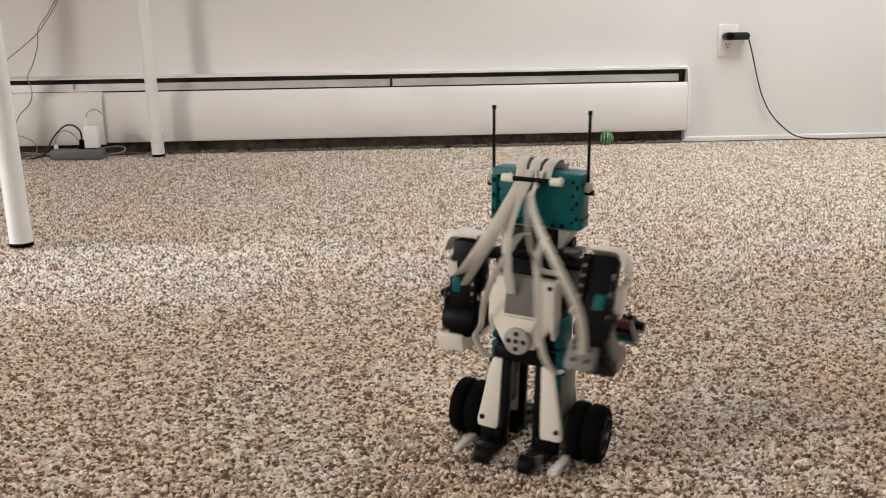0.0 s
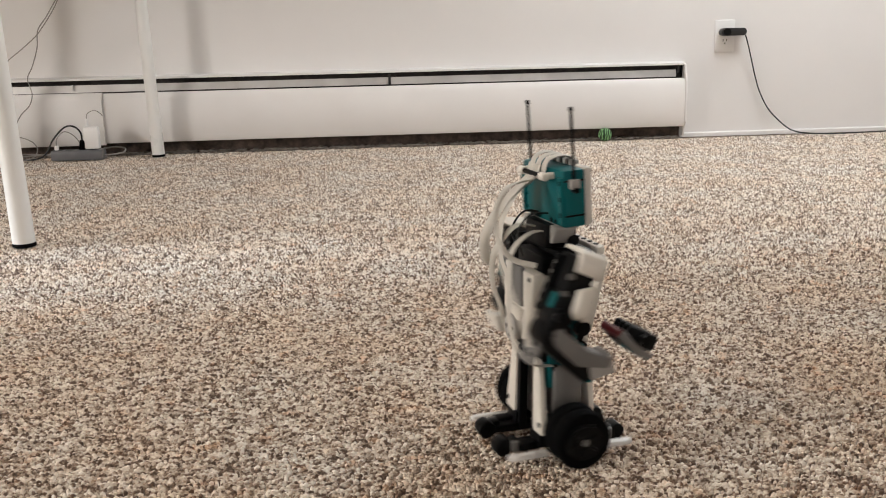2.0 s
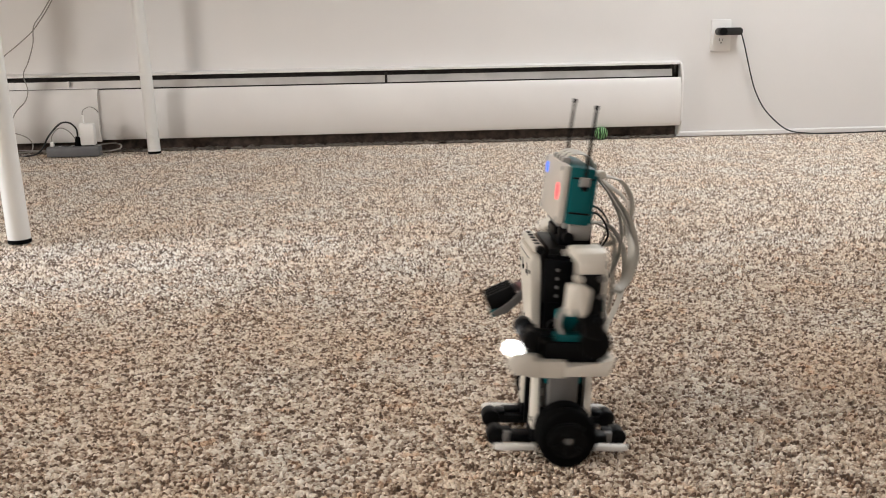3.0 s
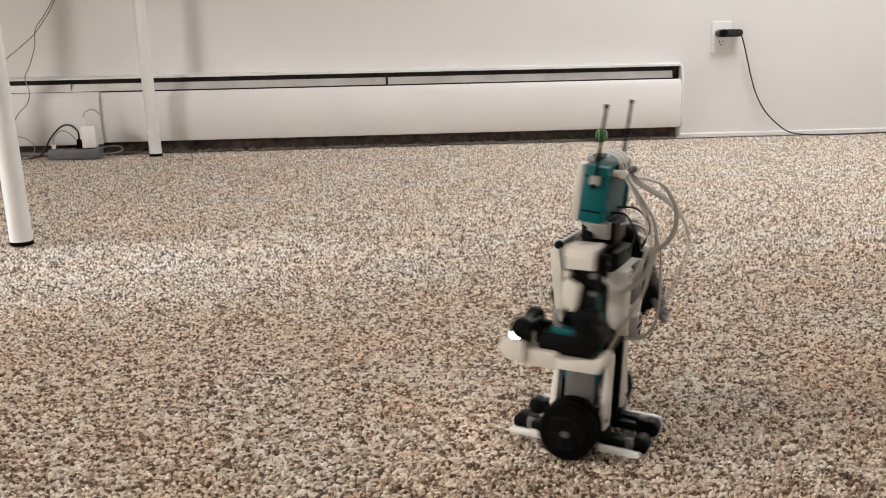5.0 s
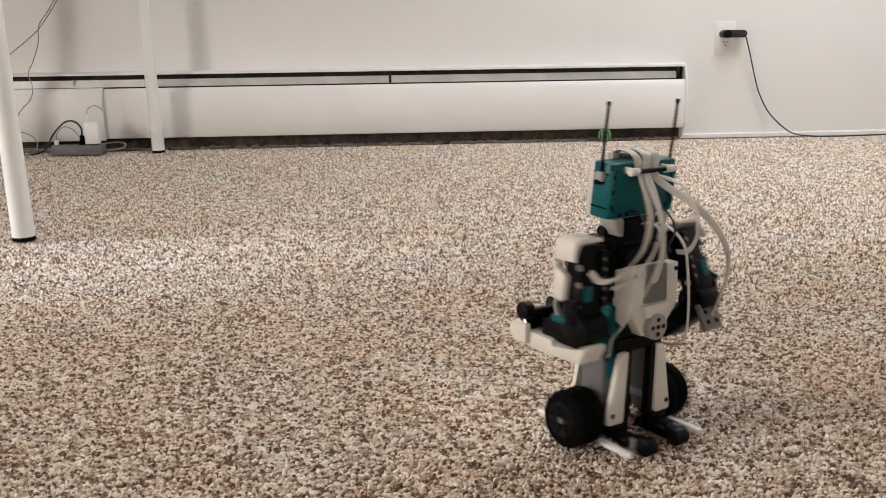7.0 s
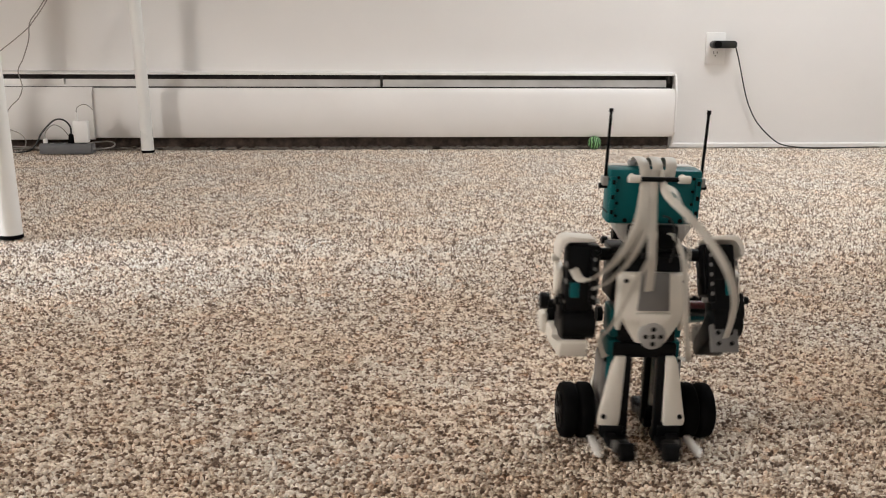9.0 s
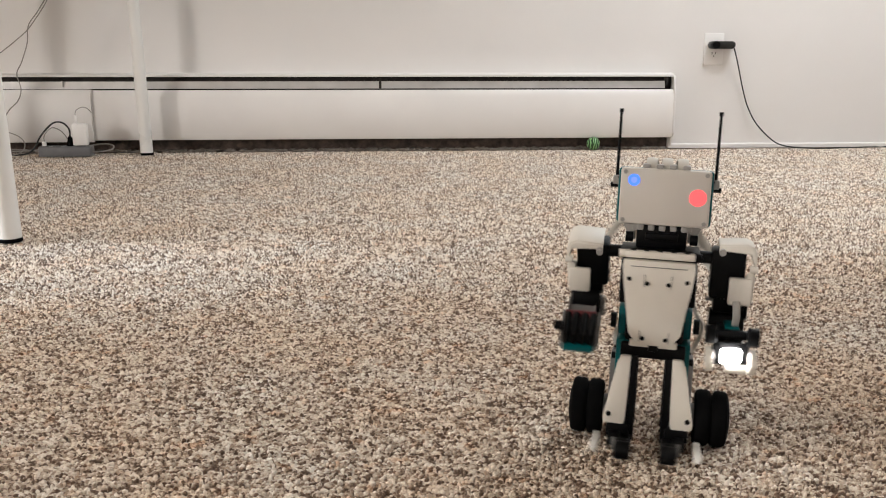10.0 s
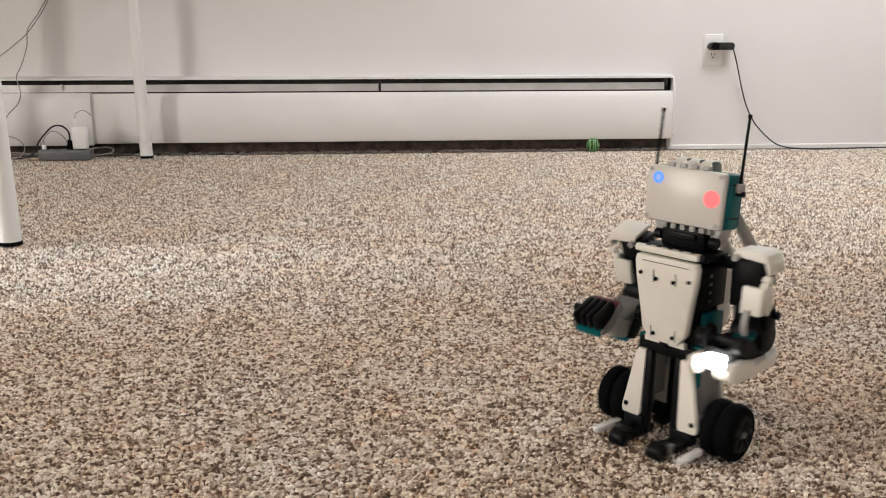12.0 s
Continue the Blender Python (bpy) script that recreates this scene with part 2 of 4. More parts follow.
def room():
    def slab(name, c, s, mat, label):
        return tagged(finish(name, box(B(), c, s, 0.0), mat, smooth=0), label, kind="structure")
    w, d = X1 - X0, Y1 - Y0
    slab("floor", ((X0 + X1) / 2, (Y0 + Y1) / 2, -0.0670), (w + 0.3, d + 0.3, 0.12), CARPET, "flecked beige and brown loop-pile carpet floor")
    slab("wall_north", ((X0 + X1) / 2, Y1 + 0.06, H / 2), (w + 0.24, 0.12, H), WALL, "plain off-white painted wall behind the heater")
    slab("wall_south", ((X0 + X1) / 2, Y0 - 0.06, H / 2), (w + 0.24, 0.12, H), WALL, "plain off-white painted wall")
    slab("wall_east", (X1 + 0.06, (Y0 + Y1) / 2, H / 2), (0.12, d, H), WALL, "plain off-white painted wall")
    slab("ceiling", ((X0 + X1) / 2, (Y0 + Y1) / 2, H + 0.06), (w + 0.24, d + 0.24, 0.12), CEILING, "plain white ceiling")
    # west wall: window, added light-shaping slit; y from, y to, z from, z to
    bm = B()
    edge = Y0
    for ya, yb, za, zb in ((-0.85, 0.15, 0.6, 1.7), (1.055, 1.320, 0.92, 1.190)):
        box(bm, (X0 - 0.06, (edge + ya) / 2, H / 2), (0.12, ya - edge, H), 0)
        box(bm, (X0 - 0.06, (ya + yb) / 2, za / 2), (0.12, yb - ya, za), 0)
        box(bm, (X0 - 0.06, (ya + yb) / 2, (zb + H) / 2), (0.12, yb - ya, H - zb), 0)
        edge = yb
    box(bm, (X0 - 0.06, (edge + Y1) / 2, H / 2), (0.12, Y1 - edge, H), 0)
    tagged(finish("wall_west", bm, WALL, smooth=0), "plain off-white painted wall with a window and a slit added to shape light", kind="structure")
    bm = prism(B(), [(Y1 - 0.008, -0.004), (Y1, -0.004), (Y1, 0.013), (Y1 - 0.005, 0.013), (Y1 - 0.008, 0.009)], 0.982, X1, "x", 0.0)
    tagged(finish("baseboard", bm, WALL, smooth=0), "low white painted baseboard above the carpet", kind="structure")


room()


def baseboard_heater():
    root = tagged(new("baseboard_heater"), "long cream enamelled baseboard heater along the wall", "heater")
    xa, xb = -2.45, 0.974
    part("back_panel", prism(B(), [(3.0, 0.03), (3.0, 0.276), (2.985, 0.277), (2.946, 0.271), (2.946, 0.264), (2.984, 0.269), (2.995, 0.03)], xa, xb, "x", 0.0),
         ENAMEL, root)
    part("element", box(B(), ((xa + xb) / 2, 2.968, 0.14), (xb - xa, 0.036, 0.14), 0.002), DARK_GAP, root, "dark finned heating element")
    # dark strip added under the heater: dust and deep shade in one colour
    part("kick_space", box(B(), ((xa + xb) / 2, 2.990, 0.024), (xb - xa, 0.006, 0.056), 0), KICK, root, "dusty gap under the heater with deep shade in its colour")
    # black sheet added over the back panel, standing in for shade in the slot
    part("slot_shade_liner", box(B(), ((xa + xb) / 2, 2.979, 0.2), (xb - xa, 0.008, 0.132), 0), DARK_GAP, root, "black liner added for the shade inside the heater")
    part("damper", prism(B(), [(2.953, 0.2225), (2.957, 0.247), (2.954, 0.248), (2.950, 0.2225)], xa, xb - 0.03, "x", 0.0), FIN, root, "grey metal damper strip")
    part("front_cover", prism(B(), [(2.949, 0.217), (2.943, 0.218), (2.930, 0.195), (2.930, 0.056), (2.936, 0.043), (2.944, 0.043), (2.944, 0.047),
                                    (2.937, 0.047), (2.934, 0.058), (2.934, 0.193), (2.946, 0.214)], xa, xb, "x", 0.0), ENAMEL, root)
    part("end_cap", prism(B(), [(3.0, 0.006), (3.0, 0.277), (2.984, 0.277), (2.945, 0.266), (2.927, 0.205), (2.927, 0.06), (2.94, 0.046), (2.955, 0.006)],
                          xb, xb + 0.007, "x", 0.001), ENAMEL, root)
    part("splice_cover", prism(B(), [(2.949, 0.219), (2.938, 0.221), (2.920, 0.196), (2.920, 0.050), (2.928, 0.038), (2.936, 0.042), (2.928, 0.054),
                                     (2.928, 0.194), (2.944, 0.2165)], -1.46, -1.113, "x", 0.0), ENAMEL, root)
    part("bracket", box(B(), (-0.101, 2.950, 0.241), (0.009, 0.012, 0.036), 0.001), DARK_GAP, root, "black support bracket")
    part("bracket", box(B(), (-1.213, 2.948, 0.240), (0.005, 0.008, 0.020), 0.001), FIN, root, "small metal clip")
    part("end_bracket", box(B(), (0.952, 2.965, 0.25), (0.008, 0.03, 0.03), 0.001), DARK_GAP, root)
    random.seed(4)
    bm = B()
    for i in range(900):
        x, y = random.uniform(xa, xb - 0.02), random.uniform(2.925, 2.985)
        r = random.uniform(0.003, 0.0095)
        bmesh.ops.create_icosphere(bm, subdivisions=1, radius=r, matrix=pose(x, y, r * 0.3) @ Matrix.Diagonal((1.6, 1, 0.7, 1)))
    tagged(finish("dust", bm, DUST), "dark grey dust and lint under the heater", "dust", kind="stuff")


baseboard_heater()


def table():
    root = tagged(new("table"), "white lacquered table on slim round legs", "table")
    part("tabletop", box(B(), (-1.22, 2.145, 0.727), (0.79, 1.6, 0.034), 0.003), TABLE, root)
    for x, y in ((-0.838, 1.43), (-0.917, 2.86), (-1.57, 1.43), (-1.52, 2.70)):
        bm = lathe(B(), [(0.0215, 0.008), (0.0215, 0.012), (0.0205, 0.2), (0.019, 0.712)], (x, y, 0), 28, "z")
        for v in bm.verts:
            v.co.x += 0.022 * v.co.z * (-1 if x > -1.2 else 1)
        leg = part("leg", bm, TABLE, root)
        part("rubber_foot", lathe(B(), [(0.021, 0.0), (0.0222, 0.001), (0.0222, 0.007), (0.021, 0.0085)], (x, y, 0), 28, "z"), RUBBER, leg, "black rubber foot")


table()


def wall_outlet():
    root = tagged(new("wall_outlet"), "white duplex wall outlet plate on the wall", "outlet")
    cx, cz = 1.136, 0.363
    part("plate", box(B(), (cx, 2.9975, cz), (0.074, 0.010, 0.115), 0.0035), PLATE, root)
    for dz in (0.0195, -0.0195):
        bm = B()
        rod(bm, (cx, 2.994, cz + dz), (cx, 2.9925, cz + dz), 0.0165, seg=24)
        rec = part("receptacle", bm, PLATE, root)
        for dx, h in ((-0.0065, 0.009), (0.0065, 0.007)):
            part("slot", box(B(), (cx + dx, 2.9923, cz + dz + 0.004), (0.0024, 0.001, h), 0), DARK_GAP, rec, "dark slot")
        part("slot", rod(B(), (cx, 2.9926, cz + dz - 0.007), (cx, 2.9918, cz + dz - 0.007), 0.0026), DARK_GAP, rec, "round ground slot")
    part("screw", rod(B(), (cx, 2.994, cz), (cx, 2.9928, cz), 0.003), FIN, root)


wall_outlet()


def plug_adapter():
    root = tagged(new("plug_adapter"), "black plug adapter with thin cable in the wall outlet", "adapter")
    bm = B()
    n = 12
    pts = [(1.190 + 0.0135 * math.cos(a), 0.377 + 0.0135 * math.sin(a)) for a in [math.pi * (k / n - 0.5) for k in range(n + 1)]]
    pts += [(1.124 + 0.0135 * math.cos(a), 0.377 + 0.0135 * math.sin(a)) for a in [math.pi * (k / n + 0.5) for k in range(n + 1)]]
    part("body", prism(bm, pts, 2.9915, 2.955, "y", 0.003), CABLE_BLACK, root)
    part("collar", rod(B(), (1.13, 2.9915, 0.377), (1.13, 2.953, 0.377), 0.0142, seg=24), BLACK_ABS, root)
    line = [(1.202, 2.965, 0.366), (1.218, 2.972, 0.325), (1.236, 2.98, 0.272), (1.254, 2.985, 0.215), (1.275, 2.984, 0.155), (1.31, 2.976, 0.09),
            (1.36, 2.95, 0.034), (1.395, 2.925, 0.012), (1.45, 2.89, 0.006), (1.53, 2.87, 0.006), (1.62, 2.875, 0.007), (1.75, 2.90, 0.006),
            (2.0, 2.90, 0.006), (2.3, 2.88, 0.006)]
    part("cable", sweep(B(), line, 0.0050, 0.0050, n=6), CABLE_BLACK, root)


plug_adapter()


def power_strip():
    root = tagged(new("power_strip"), "dark grey power strip lying on the carpet by the heater", "power strip")
    part("body", prism(B(), [(2.80, 0.002), (2.80, 0.030), (2.806, 0.036), (2.846, 0.036), (2.852, 0.030), (2.852, 0.002)], -1.264, -1.092, "x", 0.002), STRIP_GREY, root)
    for x in (-1.245, -1.205, -1.165, -1.125):
        sock = part("socket", box(B(), (x, 2.826, 0.0363), (0.026, 0.026, 0.0012), 0.0), BLACK_ABS, root)
    part("cable", sweep(B(), [(-1.094, 2.83, 0.014), (-1.06, 2.835, 0.016), (-1.035, 2.86, 0.02), (-1.04, 2.89, 0.03), (-1.08, 2.90, 0.034), (-1.2, 2.905, 0.02), (-1.45, 2.90, 0.006)],
                        0.0055, 0.0055, n=6), CABLE_GREY, root, "grey supply cable looping behind")


power_strip()


def charger():
    root = tagged(new("charger"), "white box charger plugged upright into the power strip", "charger")
    part("body", box(B(), (-1.126, 2.822, 0.076), (0.048, 0.028, 0.074), 0.004), PLATE, root)
    part("prong_base", box(B(), (-1.139, 2.822, 0.126), (0.008, 0.010, 0.03), 0.002), PLATE, root)
    part("cable", sweep(B(), [(-1.139, 2.822, 0.138), (-1.136, 2.825, 0.156), (-1.122, 2.84, 0.166), (-1.117, 2.87, 0.163), (-1.114, 2.90, 0.152), (-1.114, 2.922, 0.142)],
                        0.0028, 0.0028, n=6), CABLE_GREY, root)


charger()


def strip_plugs():
    root = tagged(new("power_plug"), "black plug with an arched black cable in the power strip", "plug")
    part("plug", prism(B(), [(-1.173, 0.037), (-1.153, 0.037), (-1.157, 0.066), (-1.167, 0.070)], 2.815, 2.833, "y", 0.002), RUBBER, root)
    part("cable", sweep(B(), [(-1.162, 2.824, 0.066), (-1.164, 2.824, 0.095), (-1.186, 2.824, 0.116), (-1.219, 2.826, 0.112), (-1.262, 2.83, 0.07), (-1.285, 2.83, 0.03),
                              (-1.32, 2.83, 0.008), (-1.40, 2.825, 0.006), (-1.6, 2.83, 0.006)], 0.006, 0.006, n=6), CABLE_BLACK, root)
    root = tagged(new("power_plug"), "small white plug with a thin pale cable in the power strip", "plug")
    part("plug", box(B(), (-1.249, 2.822, 0.044), (0.012, 0.014, 0.016), 0.002), PLATE, root)
    part("cable", sweep(B(), [(-1.249, 2.822, 0.05), (-1.246, 2.824, 0.075), (-1.222, 2.83, 0.098), (-1.195, 2.84, 0.085), (-1.18, 2.86, 0.05), (-1.185, 2.88, 0.01)],
                        0.0032, 0.0032, n=6), CABLE_GREY, root)
    for pts, lab in (([(-1.175, 2.79, 0.545), (-1.22, 2.79, 0.48), (-1.253, 2.79, 0.436), (-1.262, 2.79, 0.38), (-1.285, 2.79, 0.32), (-1.305, 2.79, 0.28), (-1.30, 2.80, 0.23),
                       (-1.318, 2.81, 0.19), (-1.36, 2.82, 0.15), (-1.42, 2.83, 0.05), (-1.5, 2.83, 0.004)], "thin grey cable hanging from the table"),
                     ([(-1.165, 2.78, 0.71), (-1.165, 2.785, 0.56), (-1.24, 2.785, 0.44), (-1.30, 2.785, 0.385), (-1.36, 2.785, 0.34), (-1.43, 2.79, 0.28), (-1.5, 2.8, 0.2)],
                      "thin grey cable drooping away under the table"),
                     ([(-1.52, 2.80, 0.12), (-1.36, 2.81, 0.085), (-1.312, 2.81, 0.055), (-1.32, 2.81, 0.02), (-1.37, 2.81, 0.005), (-1.5, 2.80, 0.004)], "pale cable curling on the carpet"),
                     ([(-1.6, 2.84, 0.02), (-1.4, 2.845, 0.024), (-1.31, 2.85, 0.02), (-1.28, 2.86, 0.012), (-1.22, 2.87, 0.006)], "pale cable lying beside the power strip")):
        tagged(finish("loose_cable", sweep(B(), pts, 0.0036, 0.0036, n=6), CABLE_GREY), lab, "cable")


strip_plugs()


def marbled(name, dark, pale):
    """Rubber with wavy pale bands."""
    m = material(name, dark, 0.45)
    n, link = m.node_tree.nodes, m.node_tree.links.new
    co = n.new("ShaderNodeTexCoord")
    wave = n.new("ShaderNodeTexWave")
    wave.inputs["Scale"].default_value, wave.inputs["Distortion"].default_value = 34.0, 7.0
    wave.inputs["Detail Scale"].default_value = 1.6
    link(co.outputs["Object"], wave.inputs["Vector"])
    ramp = n.new("ShaderNodeValToRGB")
    ramp.color_ramp.elements[0].position, ramp.color_ramp.elements[1].position = 0.5, 0.72
    ramp.color_ramp.elements[0].color, ramp.color_ramp.elements[1].color = (*dark, 1), (*pale, 1)
    link(wave.outputs["Fac"], ramp.inputs["Fac"])
    link(ramp.outputs["Color"], n["Principled BSDF"].inputs["Base Color"])
    return m


def ball():
    bm = B()
    bmesh.ops.create_icosphere(bm, subdivisions=4, radius=0.0245)
    ob = finish("bouncy_ball", bm, marbled("marbled_green_rubber", (0.010, 0.05, 0.012), (0.22, 0.45, 0.19)))
    ob.location = (0.678, 2.922, 0.0225)
    tagged(ob, "small green marbled rubber ball under the heater edge", "ball")


ball()


# ---- the toy robot: origin on the carpet between its wheels, +y its front, +x its right ----
def pins(bm, places, r=0.0024, depth=0.002, base=None):
    for x, y, z in places:
        rod(bm, (x, y - depth / 2, z), (x, y + depth / 2, z), r, seg=10, base=base)
    return bm


def robot_head(root):
    tilt = pose(0, 0, 0.2425, 4, 0, 0)
    hub = part("head", box(B(), (0, -0.00225, 0), (0.086, 0.0215, 0.051), 0.0025, base=tilt), TEAL_ABS, root, "teal plastic control box")
    part("face_plate", box(B(), (0, 0.0125, 0), (0.0815, 0.008, 0.0525), 0.003, base=tilt), FACE_ABS, hub, "glossy off-white face plate")
    bm = B()
    for x in (-0.0365, 0.0365):
        for z in (-0.0222, 0.0222):
            rod(bm, (x, 0.016, z), (x, 0.0171, z), 0.0021, seg=12, base=tilt)
    pieces("face_pin", bm, LIGHT_GREY_ABS, hub)
    part("red_light", rod(B(), (-0.0295, 0.0160, 0.0015), (-0.0295, 0.0168, 0.0015), 0.0078, seg=32, base=tilt), GLOW_RED, hub, "glowing red round light")
    bm = B()
    ring = [tilt @ Vector((0.0285 + 0.0042 * math.cos(a), 0.0166, 0.0150 + 0.0042 * math.sin(a))) for a in [k * math.pi / 8 for k in range(17)]]
    sweep(bm, ring, 0.0012, 0.0030, side=(0, 1, 0), n=2, seg=6)
    part("blue_light", bm, GLOW_BLUE, hub, "glowing blue ring light")
    part("blue_lens", rod(B(), (0.0285, 0.0160, 0.0150), (0.0285, 0.0166, 0.0150), 0.0040, seg=24, base=tilt), BLUE_LENS, hub)
    # recessed seams and latch holes of the box
    bm = B()
    for s in (-1, 1):
        for z in (0.016, -0.015):
            box(bm, (s * 0.0431, -0.002, z), (0.0008, 0.019, 0.0016), 0, base=tilt)
        for z in (-0.018, -0.006, 0.006, 0.018):
            rod(bm, (s * 0.035, -0.0129, z), (s * 0.035, -0.0133, z), 0.0015, seg=10, base=tilt)
    for x in (-0.026, -0.017, 0.017, 0.026):
        rod(bm, (x, -0.0129, -0.0222), (x, -0.0133, -0.0222), 0.0022, seg=10, base=tilt)
    pieces("hole", bm, BLACK_ABS, hub)
    for s in (-1, 1):
        rib = part("edge_rib", box(B(), (s * 0.0395, -0.0138, -0.002), (0.0055, 0.0024, 0.042), 0.0008, base=tilt), TEAL_ABS, hub)
        for z in (-0.014, 0.0, 0.014):
            part("notch", box(B(), (s * 0.0395, -0.0151, z), (0.0030, 0.0005, 0.0040), 0, base=tilt), BLACK_ABS, rib)
    # bar behind the head that gathers the cables
    part("cable_bar", rod(B(), (-0.021, -0.0220, 0.019), (0.021, -0.0220, 0.019), 0.0022, base=tilt), BLACK_ABS, root, "black axle across the back of the head")
    for s in (-1, 1):
        bm = rod(B(), (s * 0.0175, -0.0220, 0.019), (s * 0.0285, -0.0220, 0.019), 0.0037, base=tilt, bev=0.0006)
        rod(bm, (s * 0.0235, -0.0220, 0.019), (s * 0.0235, -0.0120, 0.019), 0.0033, base=tilt)
        part("bar_end", bm, WHITE_ABS, root)
    for s in (-1, 1):
        lean = pose(s * 0.0450, -0.004, 0.2545, 5, 0, 0)
        block = part("antenna_holder", box(B(), (0, 0, 0.001), (0.007, 0.0085, 0.0085), 0.001, base=lean), LIGHT_GREY_ABS, root)
        part("holder_pin", rod(B(), (s * -0.003, 0, -0.004), (s * 0.0055, 0, -0.004), 0.0025, base=lean), BLACK_ABS, block)
        bm = rod(B(), (0, 0, 0.004), (0, 0, 0.065), 0.0015, 0.0013, seg=10, base=lean)
        rod(bm, (0, 0, 0.064), (0, 0, 0.0675), 0.0020, seg=10, base=lean)
        part("antenna", bm, BLACK_ABS, root, "thin black rod antenna")
    # ribbons that loop over the head
    for x in (-0.0145, -0.0005, 0.0135):
        part("cable_loop", sweep(B(), [(x, 0.008, 0.262), (x, 0.009, 0.271), (x, 0.003, 0.2765), (x, -0.008, 0.2765), (x * 0.9, -0.0165, 0.271), (x * 0.75, -0.0182, 0.258)],
                                 0.0098, 0.0018, n=5), CABLE_WHITE, root, "off-white ribbon cable folded over the head")
    for x in (-0.014, -0.002, 0.010, 0.022):
        part("socket_clip", box(B(), (x - 0.004, 0.008, 0.2705), (0.007, 0.008, 0.006), 0.0015), LIGHT_GREY_ABS, root)


def robot_neck(root):
    part("neck", box(B(), (0, -0.004, 0.205), (0.046, 0.030, 0.022), 0.002), BLACK_ABS, root, "black neck motor")
    for s in (-1, 1):
        part("neck_side", prism(B(), [(s * 0.024, 0.200), (s * 0.028, 0.200), (s * 0.036, 0.214), (s * 0.035, 0.2165), (s * 0.024, 0.2165)], -0.016, 0.004, "y", 0.001), LIGHT_GREY_ABS, root)
        part("neck_joint", rod(B(), (s * 0.026, 0.004, 0.203), (s * 0.033, 0.004, 0.203), 0.005), BLACK_ABS, root)
    bm = B()
    for i in range(5):
        box(bm, (-0.02 + i * 0.01, 0.0105, 0.2145), (0.006, 0.006, 0.006), 0.0012)
    pieces("neck_stud", bm, LIGHT_GREY_ABS, root)
    part("neck_plate", box(B(), (0, -0.001, 0.2135), (0.054, 0.020, 0.006), 0.001), LIGHT_GREY_ABS, root, "light grey plate under the head")
    part("neck_tooth", box(B(), (0, 0.012, 0.206), (0.030, 0.004, 0.007), 0.001), BLACK_ABS, root)


def robot_torso(root):
    part("torso", box(B(), (0, -0.002, 0.147), (0.054, 0.046, 0.084), 0.003), BLACK_ABS, root, "black motor block inside the chest")
    for s in (-1, 1):
        part("side_beam", box(B(), (s * 0.031, 0.004, 0.163), (0.007, 0.04, 0.040), 0.001), BLACK_ABS, root)
        part("side_motor", box(B(), (s * 0.029, -0.004, 0.122), (0.010, 0.030, 0.028), 0.002), TEAL_ABS, root, "teal side motor cover")
        bm = B()
        for z in (0.150, 0.158, 0.166, 0.174):
            rod(bm, (s * 0.0344, 0.012, z), (s * 0.0352, 0.012, z), 0.0017, seg=10)
        pieces("beam_hole", bm, GREY_ABS, root)
        part("shoulder_axle", rod(B(), (s * 0.030, -0.006, 0.186), (s * 0.056, -0.006, 0.186), 0.006), BLACK_ABS, root)
        part("gear", rod(B(), (s * 0.036, 0.012, 0.122), (s * 0.041, 0.012, 0.122), 0.0075, seg=10), BLACK_ABS, root)
    tilt = pose(0, 0.031, 0.150, -5, 0, 0)
    chest = part("chest_plate", prism(B(), [(-0.0322, 0.0375), (0.0322, 0.0375), (0.0326, 0.031), (0.0308, 0.014), (0.0240, -0.034), (0.0150, -0.0455),
                                            (-0.0150, -0.0455), (-0.0240, -0.034), (-0.0308, 0.014), (-0.0326, 0.031)], 0.003, -0.006, "y", 0.0018, tilt), WHITE_ABS, root,
                 "tapered off-white chest plate")
    pieces("chest_pin", pins(B(), [(-0.026, 0.0036, 0.020), (0.026, 0.0036, 0.020), (-0.0095, 0.0036, 0.0165), (0.0095, 0.0036, 0.0165),
                                  (-0.0105, 0.0036, -0.038), (0.0105, 0.0036, -0.038)], 0.002, 0.0014, tilt), BLACK_ABS, chest)
    bm = B()
    for x in (-0.012, 0.012):
        box(bm, (x, 0.0033, 0.019), (0.0006, 0.0008, 0.012), 0, base=tilt)
        box(bm, (x * 1.1, 0.0033, -0.036), (0.0006, 0.0008, 0.011), 0, base=tilt)
    box(bm, (0, 0.0033, 0.0325), (0.050, 0.0008, 0.0006), 0, base=tilt)
    pieces("chest_seam", bm, GREY_ABS, chest)
    top = part("collar_bar", box(B(), (0, 0.0305, 0.1925), (0.063, 0.0095, 0.0065), 0.0015), WHITE_ABS, root)
    bm = B()
    for i in range(5):
        rod(bm, (-0.024 + i * 0.012, 0.0305, 0.1955), (-0.024 + i * 0.012, 0.0305, 0.1963), 0.0026, seg=10)
    pieces("collar_hole", bm, BLACK_ABS, top)
    for s in (-1, 1):
        part("collar_knob", rod(B(), (s * 0.031, 0.029, 0.1920), (s * 0.0370, 0.029, 0.1920), 0.0038, bev=0.0006), WHITE_ABS if s > 0 else BLACK_ABS, root)
    part("shoulder_deck", box(B(), (0, 0.004, 0.191), (0.072, 0.034, 0.006), 0.001), BLACK_ABS, root)
    # back
    back = part("back_plate", prism(B(), [(-0.031, 0.174), (0.031, 0.174), (0.032, 0.150), (0.026, 0.127), (0.014, 0.108), (-0.014, 0.108), (-0.026, 0.127), (-0.032, 0.150)],
                                    -0.023, -0.036, "y", 0.002), WHITE_ABS, root, "tapered off-white back plate")
    part("back_panel", prism(B(), [(-0.0125, 0.176), (0.0125, 0.176), (0.0150, 0.140), (-0.0150, 0.140)], -0.034, -0.0385, "y", 0.001), GREY_ABS, back, "grey inset panel")
